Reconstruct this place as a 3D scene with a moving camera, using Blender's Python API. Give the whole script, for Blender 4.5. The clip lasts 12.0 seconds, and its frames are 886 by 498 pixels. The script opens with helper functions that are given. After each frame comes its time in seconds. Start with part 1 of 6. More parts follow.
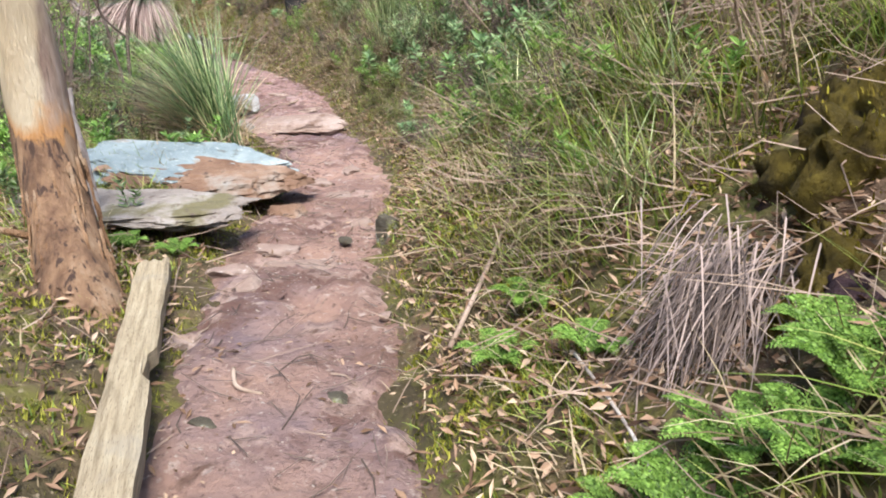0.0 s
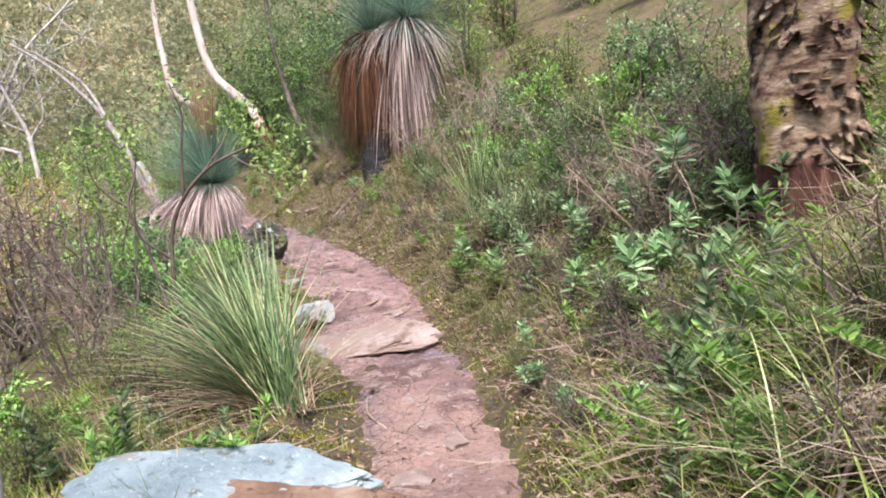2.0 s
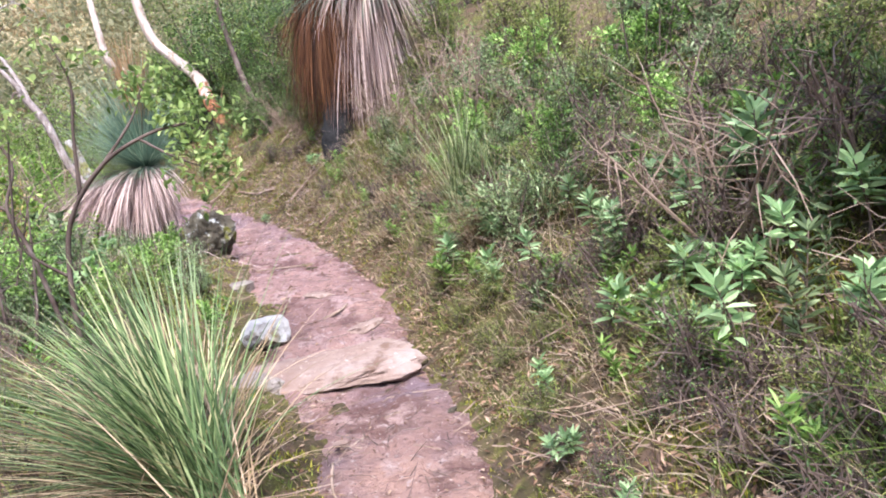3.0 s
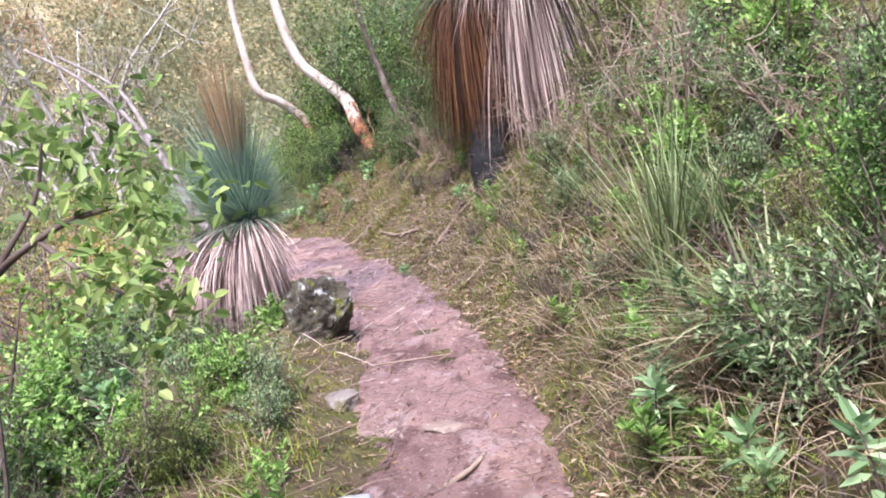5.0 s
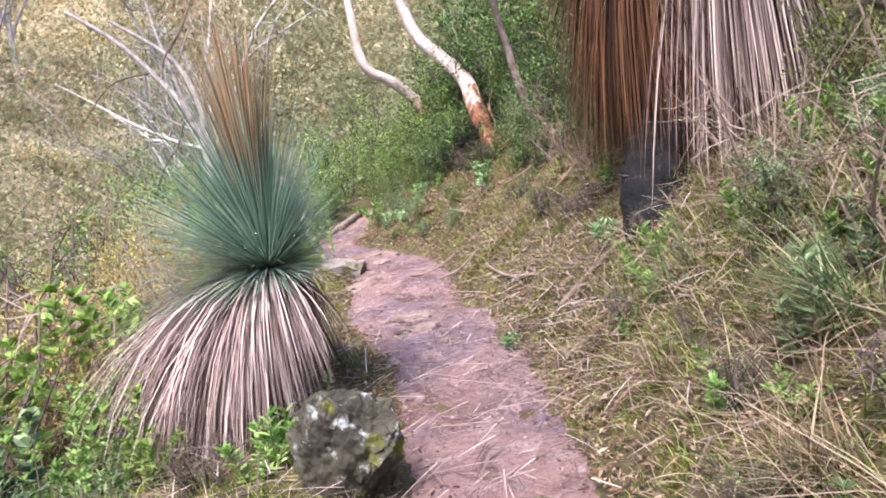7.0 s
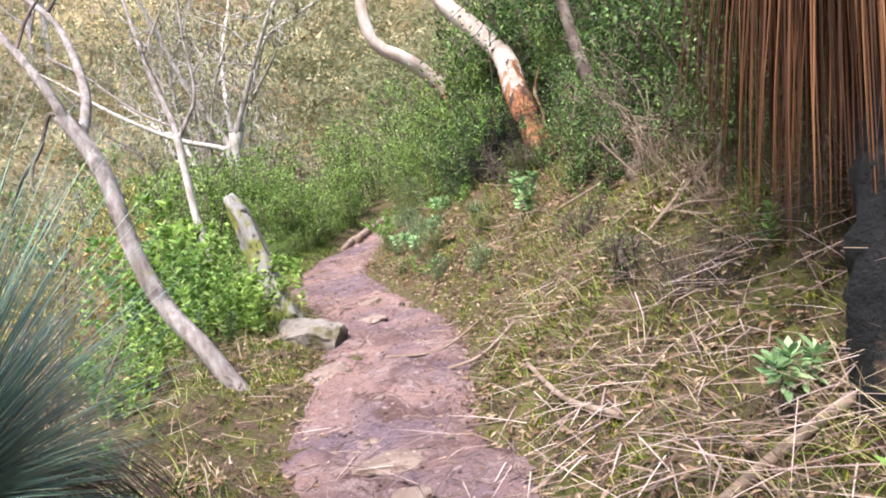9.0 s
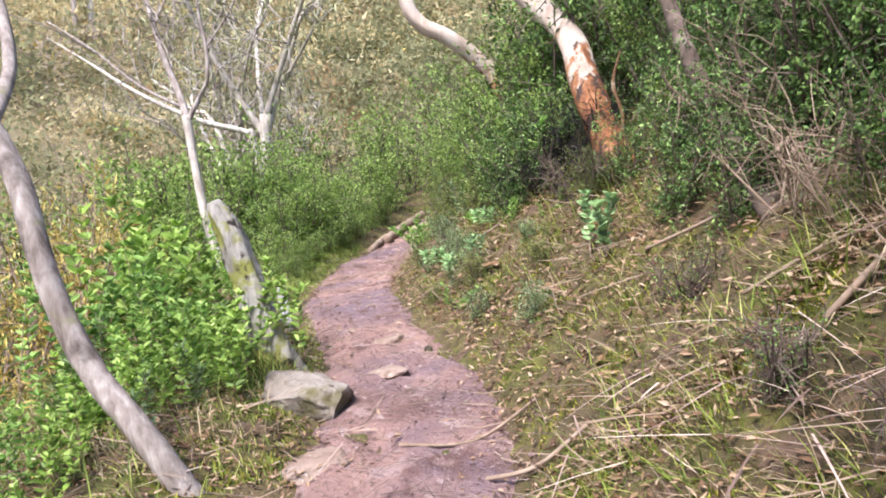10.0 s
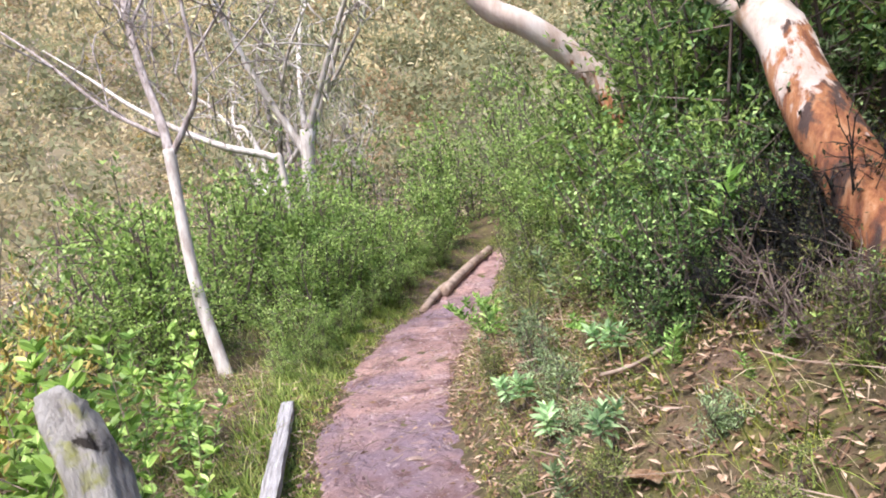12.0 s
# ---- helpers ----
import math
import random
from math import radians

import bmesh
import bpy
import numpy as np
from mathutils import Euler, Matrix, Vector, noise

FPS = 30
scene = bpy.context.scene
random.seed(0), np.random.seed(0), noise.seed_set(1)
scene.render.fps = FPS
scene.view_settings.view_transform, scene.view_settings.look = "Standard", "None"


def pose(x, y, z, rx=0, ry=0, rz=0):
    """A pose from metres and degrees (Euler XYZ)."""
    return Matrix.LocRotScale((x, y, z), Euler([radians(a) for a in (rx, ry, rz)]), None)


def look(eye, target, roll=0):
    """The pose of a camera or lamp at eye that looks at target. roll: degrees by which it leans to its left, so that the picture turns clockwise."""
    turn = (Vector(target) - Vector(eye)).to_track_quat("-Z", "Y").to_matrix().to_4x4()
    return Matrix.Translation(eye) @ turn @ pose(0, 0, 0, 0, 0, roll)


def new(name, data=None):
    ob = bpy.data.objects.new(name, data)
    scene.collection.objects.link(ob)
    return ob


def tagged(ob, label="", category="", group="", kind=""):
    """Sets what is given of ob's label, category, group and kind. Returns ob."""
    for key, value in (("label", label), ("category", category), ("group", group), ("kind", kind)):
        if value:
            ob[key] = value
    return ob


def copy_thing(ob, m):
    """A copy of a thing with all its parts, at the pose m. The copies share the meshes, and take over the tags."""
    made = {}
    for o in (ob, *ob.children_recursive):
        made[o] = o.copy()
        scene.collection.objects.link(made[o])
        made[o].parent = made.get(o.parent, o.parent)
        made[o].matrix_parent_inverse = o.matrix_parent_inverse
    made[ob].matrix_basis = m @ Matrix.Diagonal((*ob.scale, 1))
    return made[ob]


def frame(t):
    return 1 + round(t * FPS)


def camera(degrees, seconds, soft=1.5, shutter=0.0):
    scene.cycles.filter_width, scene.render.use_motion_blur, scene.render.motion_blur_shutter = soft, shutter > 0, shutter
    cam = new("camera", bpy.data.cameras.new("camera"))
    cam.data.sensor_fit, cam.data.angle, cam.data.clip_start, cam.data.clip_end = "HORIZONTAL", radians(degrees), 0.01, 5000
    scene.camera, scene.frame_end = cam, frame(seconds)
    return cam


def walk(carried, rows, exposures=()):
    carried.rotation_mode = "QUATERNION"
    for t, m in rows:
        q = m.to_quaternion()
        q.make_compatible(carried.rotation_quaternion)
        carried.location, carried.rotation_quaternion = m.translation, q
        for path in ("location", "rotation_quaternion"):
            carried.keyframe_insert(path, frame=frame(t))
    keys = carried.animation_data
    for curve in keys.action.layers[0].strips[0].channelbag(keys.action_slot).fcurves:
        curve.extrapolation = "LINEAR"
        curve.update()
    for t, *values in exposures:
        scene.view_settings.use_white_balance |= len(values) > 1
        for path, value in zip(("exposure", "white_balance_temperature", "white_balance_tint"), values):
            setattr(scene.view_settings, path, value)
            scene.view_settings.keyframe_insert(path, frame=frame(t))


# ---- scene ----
cam = camera(61.2, 12.0, soft=1.9)
METRES, EYE, TILT, LEAN, TURN = 14.0, 1.5, -18.0, 0.0, 0.0
ROWS = [
    (0.0, 0.0, 0.0, 0.0, -0.0, 0.0, -0.0),
    (0.5, -0.0032, 0.0269, 0.0034, 2.24, 6.38, 0.94),
    (1.0, 0.0013, 0.054, 0.0249, 5.57, 6.1, -3.8),
    (1.5, -0.0135, 0.0699, 0.0498, 8.32, 5.37, 1.39),
    (2.0, -0.0147, 0.1004, 0.0615, 7.13, 9.38, 3.71),
    (2.5, -0.0199, 0.1422, 0.0731, 6.02, 9.94, 4.88),
    (3.0, -0.028, 0.177, 0.0891, 4.84, 6.65, 5.64),
    (3.5, -0.0278, 0.2169, 0.1038, 10.72, 9.28, 5.05),
    (5.5, -0.0459, 0.3574, 0.1526, 19.54, 6.59, 6.2),
    (6.0, -0.0559, 0.3947, 0.1681, 20.91, 4.42, 5.85),
    (6.5, -0.0655, 0.4327, 0.1866, 25.74, 7.44, 2.47),
    (8.5, -0.1391, 0.5942, 0.2405, 31.88, 6.47, 0.28),
    (9.0, -0.1545, 0.6355, 0.2553, 32.51, 6.54, 0.1),
    (9.5, -0.1768, 0.6724, 0.2695, 33.57, 6.55, -1.06),
    (10.0, -0.2044, 0.7084, 0.2849, 34.98, 5.46, -3.06),
    (10.5, -0.2287, 0.7458, 0.3024, 39.49, 6.39, -3.85),
    (11.0, -0.2661, 0.7762, 0.3144, 40.48, 6.94, -5.31),
    (11.5, -0.2888, 0.8082, 0.3295, 38.87, 5.49, -3.55),
    (12.0, -0.3111, 0.8405, 0.346, 39.86, 5.29, -2.81),
]
walk(cam, [(t, pose(0, 0, EYE, TILT, LEAN, TURN) @ pose(METRES * x, METRES * y, METRES * z, 90 + pitch, roll, yaw)) for t, x, y, z, yaw, pitch, roll in ROWS],
     [(0.0, 1.82, 6500, 7), (0.5, 1.93, 6450, 6), (1.5, 1.86, 6450, 10), (2.5, 1.96, 6250, 13), (3.5, 2.12, 6150, 18), (5.5, 2.0, 6100, 18), (6.5, 2.0, 6150, 18), (8.5, 2.05, 6500, 12), (9.5, 1.98, 6500, 11), (10.5, 2.02, 6500, 12), (12.0, 2.02, 6400, 14)])


# ---- light: an overcast sky with a veiled sun ----
world = bpy.data.worlds.new("world")
scene.world = world
world.use_nodes = True
wn = world.node_tree.nodes
sky = wn.new("ShaderNodeTexSky")
sky.sky_type, sky.sun_disc = "NISHITA", False
sky.sun_elevation, sky.sun_rotation = radians(60), radians(172)
sky.air_density, sky.dust_density = 1.0, 1.0
wn["Background"].inputs["Strength"].default_value = 0.108
world.node_tree.links.new(sky.outputs["Color"], wn["Background"].inputs["Color"])
sun = new("sun", bpy.data.lights.new("sun", "SUN"))
sun.data.energy, sun.data.angle, sun.data.color = 2.5, radians(24), (1.0, 0.95, 0.87)
sun.matrix_world = look((0, 0, 0), (-math.sin(radians(172)) * math.cos(radians(60)), -math.cos(radians(172)) * math.cos(radians(60)), -math.sin(radians(60))))


# ---- lie of the land ----
# path: x, y, z, half width
PATH = np.array([(0.1,-9.0,.40,.35),(-.1,-2.0,.42,.34),(-.25,0.5,.43,.33),(-.37,1.4,.45,.31),(-.49,2.25,.46,.33),(-.57,2.8,.46,.30),(-.66,3.7,.44,.32),
 (-.64,4.6,.42,.30),(-.86,5.6,.42,.33),(-1.05,6.3,.395,.36),(-1.20,6.62,.40,.38),(-1.42,7.1,.475,.42),(-1.58,7.8,.55,.40),(-1.95,8.6,.60,.40),(-2.42,9.6,.635,.38),
 (-2.75,10.2,.66,.37),(-3.35,11.1,.71,.40),(-3.95,11.85,.77,.43),(-4.42,12.3,.81,.45),(-4.76,12.91,.87,.45),(-5.23,13.47,.90,.40),(-5.80,14.03,.89,.34),(-6.22,14.39,.865,.34),
 (-6.91,15.06,.80,.38),(-7.48,15.6,.75,.39),(-7.96,16.1,.70,.42),(-8.65,17.0,.605,.45),(-9.22,17.95,.585,.45),(-9.6,18.85,.575,.36),(-10.08,19.8,.57,.30),(-10.48,20.7,.58,.24),
 (-10.8,22.0,.66,.35),(-11.3,24.5,.8,.4),(-13.0,32.0,1.6,.4),(-40.0,120.0,12.0,.4)])
def curve(n=18):
    out=[]
    P=PATH
    for i in range(len(P)-1):
        a,b,c,d=P[max(i-1,0)],P[i],P[i+1],P[min(i+2,len(P)-1)]
        if i in (0,len(P)-2,len(P)-3):
            for k in range(n): out.append(b+(c-b)*k/n)
            continue
        for k in range(n):
            t=k/n
            out.append(.5*((2*b)+(-a+c)*t+(2*a-5*b+4*c-d)*t*t+(-a+3*b-3*c+d)*t**3))
    out.append(P[-1]); return np.array(out)
LINE = curve()
def along(x,y):
    """signed distance to the right of the path's middle, path height, half width"""
    x=np.asarray(x,float).ravel(); y=np.asarray(y,float).ravel()
    s=np.empty(len(x)); pz=np.empty(len(x)); hw=np.empty(len(x))
    T=np.gradient(LINE[:,:2],axis=0); T/=np.linalg.norm(T,axis=1)[:,None]
    for i in range(0,len(x),4000):
        dx=x[i:i+4000,None]-LINE[None,:,0]; dy=y[i:i+4000,None]-LINE[None,:,1]
        d2=dx*dx+dy*dy; k=d2.argmin(1); r=np.arange(len(k))
        cross=dx[r,k]*T[k,1]-dy[r,k]*T[k,0]
        s[i:i+4000]=np.where(cross>=0,1,-1)*np.where(d2[r,k]<9,np.abs(cross)+1e-6*d2[r,k],np.sqrt(d2[r,k]))
        w=1/(d2*d2+.02)
        pz[i:i+4000]=(w*LINE[None,:,2]).sum(1)/w.sum(1); hw[i:i+4000]=LINE[k,3]
    return s,pz,hw
def wob(x,y,f,k):
    return np.sin(x*f+k)*np.cos(y*f*1.13-1.7*k)+.5*np.sin(x*f*2.3-k*2+y*f*1.1)
def height(x,y):
    x=np.asarray(x,float).ravel(); y=np.asarray(y,float).ravel()
    s,pz,hw=along(x,y)
    r=np.maximum(s-hw,0); l=np.maximum(-s-hw,0)
    up=.80*r; up=np.where(r>1.3,1.04+.5*(r-1.3),up); up=np.where(up>1,1+60*(1-np.exp(-(up-1)/60)),up)
    dn=.18*np.minimum(l,.5)/.5-.42*np.clip(l-1.5,0,6.5)
    op=np.maximum(l-13,0)*.72; dn=dn+130*(1-np.exp(-op/130))
    n=.035*wob(x,y,1.9,.4)+.018*wob(x,y,5.1,1.3)
    big=np.clip((np.abs(s)-4)/20,0,1)*(1.2*wob(x,y,.12,2.)+.5*wob(x,y,.31,.7))
    e=np.clip((np.abs(s)-hw*.8)/.3,0,1)
    head=np.maximum(y-36,0); head=70*(1-np.exp(-.62*head*head/(head+14)/70))
    return pz+up+dn+n*e+big+head-.03*(1-e)


# ---- materials ----
def material(name, build):
    m = bpy.data.materials.new(name)
    m.use_nodes = True
    nt = m.node_tree
    build(nt, nt.nodes["Principled BSDF"])
    return m


def ramp(nt, fac, stops):
    r = nt.nodes.new("ShaderNodeValToRGB")
    while len(r.color_ramp.elements) < len(stops):
        r.color_ramp.elements.new(0.5)
    for e, (p, c) in zip(r.color_ramp.elements, stops):
        e.position, e.color = p, (*c, 1)
    nt.links.new(fac, r.inputs["Fac"])
    return r.outputs["Color"]


def grain(nt, scale, detail=4, rough=0.6, stretch=None, world_space=False):
    n = nt.nodes.new("ShaderNodeTexNoise")
    n.inputs["Scale"].default_value, n.inputs["Detail"].default_value, n.inputs["Roughness"].default_value = scale, detail, rough
    co = nt.nodes.new("ShaderNodeTexCoord")
    if world_space:
        co = nt.nodes.new("ShaderNodeNewGeometry")
    out = co.outputs["Position" if world_space else "Object"]
    if stretch:
        mp = nt.nodes.new("ShaderNodeMapping")
        mp.inputs["Scale"].default_value = stretch
        nt.links.new(out, mp.inputs["Vector"])
        out = mp.outputs["Vector"]
    nt.links.new(out, n.inputs["Vector"])
    return n.outputs["Fac"]


def mix(nt, fac, a, b, mode="MIX"):
    n = nt.nodes.new("ShaderNodeMix")
    n.data_type, n.blend_type = "RGBA", mode
    for k, v in ((0, fac), (6, a), (7, b)):
        if isinstance(v, (float, int)):
            n.inputs[k].default_value = v
        elif isinstance(v, tuple):
            n.inputs[k].default_value = (*v, 1)
        else:
            nt.links.new(v, n.inputs[k])
    return n.outputs[2]


def bump(nt, bsdf, h, strength, distance):
    b = nt.nodes.new("ShaderNodeBump")
    b.inputs["Strength"].default_value, b.inputs["Distance"].default_value = strength, distance
    nt.links.new(h, b.inputs["Height"])
    nt.links.new(b.outputs["Normal"], bsdf.inputs["Normal"])


def leafy(name, stops, rough=0.5, glow=0.35):
    """Leaf or blade: colour by island, with some light let through."""
    stops = [(p, tuple(v * (.44 + .68 * p) for v in c)) for p, c in stops]

    def build(nt, b):
        g = nt.nodes.new("ShaderNodeNewGeometry")
        oi = nt.nodes.new("ShaderNodeObjectInfo")
        c = ramp(nt, g.outputs["Random Per Island"], stops)
        n = grain(nt, 2.3, 2, world_space=True)
        c = mix(nt, n, c, mix(nt, 1.0, c, (1.35, 1.3, 1.1), "MULTIPLY"))
        hs = nt.nodes.new("ShaderNodeHueSaturation")
        mr = nt.nodes.new("ShaderNodeMapRange")
        mr.inputs["To Min"].default_value, mr.inputs["To Max"].default_value = 0.8, 1.2
        nt.links.new(oi.outputs["Random"], mr.inputs["Value"])
        nt.links.new(mr.outputs["Result"], hs.inputs["Value"])
        nt.links.new(c, hs.inputs["Color"])
        c = hs.outputs["Color"]
        nt.links.new(c, b.inputs["Base Color"])
        b.inputs["Roughness"].default_value = rough
        b.inputs["Specular IOR Level"].default_value = 0.3
        t = nt.nodes.new("ShaderNodeBsdfTranslucent")
        nt.links.new(c, t.inputs["Color"])
        ms = nt.nodes.new("ShaderNodeMixShader")
        ms.inputs[0].default_value = glow
        nt.links.new(b.outputs[0], ms.inputs[1])
        nt.links.new(t.outputs[0], ms.inputs[2])
        nt.links.new(ms.outputs[0], nt.nodes["Material Output"].inputs["Surface"])
    return material(name, build)


def surface(name, layers, rough, bumps, stretch=None):
    """layers: a ramp over a noise, then (noise scale, lo, hi, colour) patches laid on it."""
    def build(nt, b):
        (sc, stops), *rest = layers
        c = ramp(nt, grain(nt, sc, 6, 0.65, stretch), stops)
        for sc2, lo, hi, col in rest:
            f = ramp(nt, grain(nt, sc2, 5, 0.6, stretch if sc2 > 20 else None), [(lo, (0, 0, 0)), (hi, (1, 1, 1))])
            c = mix(nt, f, c, col)
        nt.links.new(c, b.inputs["Base Color"])
        b.inputs["Roughness"].default_value = rough
        b.inputs["Specular IOR Level"].default_value = 0.25
        h = grain(nt, bumps[0], 8, 0.7, stretch)
        bump(nt, b, h, bumps[1], bumps[2])
    return material(name, build)


SOIL = surface("path_soil", [(1.3, [(.3, (.19, .11, .093)), (.5, (.33, .205, .17)), (.7, (.46, .29, .225))]), (0.55, .51, .61, (.235, .165, .175)), (2.3, .54, .64, (.17, .095, .08)), (4.5, .56, .63, (.43, .30, .26)),
                             (9, .58, .70, (.17, .10, .08)), (15, .60, .68, (.46, .35, .31)), (38, .58, .70, (.13, .08, .07)), (60, .62, .70, (.52, .43, .38))], .85, (24, 1.0, .05))
nt = SOIL.node_tree
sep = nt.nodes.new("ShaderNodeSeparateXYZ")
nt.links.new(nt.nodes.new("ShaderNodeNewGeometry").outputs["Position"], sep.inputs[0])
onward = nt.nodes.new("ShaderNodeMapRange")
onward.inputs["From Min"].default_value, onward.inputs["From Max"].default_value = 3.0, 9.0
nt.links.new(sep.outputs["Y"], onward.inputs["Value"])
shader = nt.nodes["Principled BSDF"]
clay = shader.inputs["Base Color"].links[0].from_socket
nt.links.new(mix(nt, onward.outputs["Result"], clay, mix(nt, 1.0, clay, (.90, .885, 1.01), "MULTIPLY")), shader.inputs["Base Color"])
GROUND = surface("bank_soil", [(1.7, [(.32, (.042, .032, .018)), (.48, (.085, .066, .035)), (.62, (.135, .097, .057)), (.75, (.19, .135, .095))]),
                               (2.6, .50, .62, (.09, .10, .021)), (7, .52, .62, (.135, .125, .036)), (5.2, .52, .62, (.13, .085, .06)), (24, .58, .7, (.05, .04, .026)), (45, .62, .70, (.34, .27, .19))], .95, (22, .9, .04))
# the far side of the valley is dry straw-coloured ground with ochre earth
nt = GROUND.node_tree
far_colour = ramp(nt, grain(nt, .16, 8, .7), [(.34, (.34, .20, .11)), (.42, (.32, .255, .16)), (.56, (.43, .355, .225)), (.68, (.27, .24, .15))])
sep = nt.nodes.new("ShaderNodeSeparateXYZ")
nt.links.new(nt.nodes.new("ShaderNodeNewGeometry").outputs["Position"], sep.inputs[0])
west = nt.nodes.new("ShaderNodeMapRange")
west.inputs["From Min"].default_value, west.inputs["From Max"].default_value = -14.0, -24.0
nt.links.new(sep.outputs["X"], west.inputs["Value"])
shader = nt.nodes["Principled BSDF"]
nt.links.new(mix(nt, west.outputs["Result"], shader.inputs["Base Color"].links[0].from_socket, far_colour), shader.inputs["Base Color"])
SLATE = surface("slab_stone", [(3, [(.3, (.14, .18, .205)), (.55, (.25, .30, .32)), (.75, (.40, .44, .45))]), (2.2, .60, .68, (.28, .18, .12)), (14, .58, .68, (.12, .13, .125)), (40, .6, .7, (.42, .45, .44))], .8, (16, 1, .03))
RUST = surface("rust_stone", [(4, [(.3, (.11, .06, .04)), (.5, (.21, .125, .085)), (.7, (.33, .235, .18))]), (2.0, .58, .68, (.30, .28, .26)), (17, .58, .68, (.07, .045, .035))], .85, (18, 1, .03))
PALE = surface("pale_stone", [(4, [(.3, (.14, .115, .10)), (.5, (.27, .23, .21)), (.7, (.40, .365, .34))]), (3.4, .55, .64, (.16, .14, .08)), (22, .58, .68, (.12, .09, .075))], .85, (20, 1, .03))
PINK = surface("pink_stone", [(3, [(.3, (.20, .13, .11)), (.5, (.29, .21, .18)), (.7, (.38, .30, .275))]), (5, .58, .68, (.18, .115, .09)), (30, .62, .7, (.48, .41, .38))], .9, (22, .9, .03))
WHITESTONE = surface("white_stone", [(4, [(.3, (.26, .25, .25)), (.5, (.46, .45, .45)), (.7, (.60, .59, .59))]), (3.4, .56, .64, (.20, .17, .10)), (22, .6, .7, (.16, .13, .11))], .85, (20, 1, .03))
LICHEN = surface("lichen_stone", [(6, [(.3, (.035, .03, .025)), (.5, (.09, .078, .058)), (.7, (.18, .165, .13))]), (9, .57, .63, (.44, .45, .44)), (7, .56, .64, (.16, .16, .035))], .9, (25, 1, .03))
WOOD = surface("weathered_plank", [(5, [(.3, (.19, .15, .10)), (.5, (.32, .26, .18)), (.7, (.42, .36, .26))]), (44, .56, .66, (.11, .08, .05)), (2.2, .55, .68, (.26, .235, .2))], .85, (14, .9, .008), (14, 1, 14))
GREYWOOD = surface("grey_board", [(5, [(.3, (.16, .145, .145)), (.5, (.28, .265, .275)), (.7, (.38, .37, .38))]), (40, .56, .68, (.08, .07, .066))], .85, (14, .6, .006), (14, 1, 14))
STRINGY = surface("peeling_bark", [(1.6, [(.3, (.12, .06, .038)), (.45, (.30, .165, .09)), (.6, (.46, .28, .17)), (.75, (.62, .46, .33))]), (.9, .50, .56, (.68, .55, .42)), (5, .56, .64, (.10, .055, .035)), (26, .58, .66, (.07, .04, .03))], .8, (9, 1, .05), (7, 7, .9))
REDBARK = surface("red_stripped_bark", [(3, [(.3, (.05, .02, .018)), (.5, (.12, .045, .035)), (.7, (.21, .10, .075))]), (3.5, .52, .62, (.03, .016, .015)), (1.1, .58, .66, (.24, .15, .12)), (30, .6, .7, (.26, .15, .11))], .75, (12, 1, .025), (6, 6, 1))
def shed_gum(name, line):
    """Smooth pale gum bark above, stripped red wood below an uneven line."""
    def build(nt, b):
        lower = ramp(nt, grain(nt, 3, 6, .65, (6, 6, 1)), [(.32, (.05, .016, .010)), (.44, (.17, .055, .022)), (.56, (.31, .125, .05)), (.72, (.42, .24, .14))])
        lower = mix(nt, ramp(nt, grain(nt, 4, 5, .6, (3, 3, 1)), [(.54, (0, 0, 0)), (.62, (1, 1, 1))]), lower, (.05, .025, .02))
        upper = ramp(nt, grain(nt, 3, 6, .65, (3, 3, 1)), [(.3, (.34, .24, .19)), (.5, (.48, .39, .35)), (.7, (.58, .52, .49))])
        upper = mix(nt, ramp(nt, grain(nt, 2.2, 5, .6, (2, 2, 1)), [(.63, (0, 0, 0)), (.70, (1, 1, 1))]), upper, (.40, .25, .17))
        sp = nt.nodes.new("ShaderNodeSeparateXYZ")
        nt.links.new(nt.nodes.new("ShaderNodeTexCoord").outputs["Object"], sp.inputs[0])
        ad = nt.nodes.new("ShaderNodeMath")
        ad.operation = "MULTIPLY_ADD"
        ad.inputs[1].default_value = 1.6
        nt.links.new(grain(nt, 2.4, 6, .6, (4, 4, .8)), ad.inputs[0])
        nt.links.new(sp.outputs["Z"], ad.inputs[2])
        nt.links.new(mix(nt, step(nt, ad.outputs[0], line + .78, line + .86), lower, upper), b.inputs["Base Color"])
        b.inputs["Roughness"].default_value = .7
        bump(nt, b, grain(nt, 10, 8, .7, (5, 5, 1)), .9, .02)
    return material(name, build)


def step(nt, value, lo, hi):
    m = nt.nodes.new("ShaderNodeMapRange")
    m.inputs["From Min"].default_value, m.inputs["From Max"].default_value = lo, hi
    nt.links.new(value, m.inputs["Value"])
    return m.outputs["Result"]


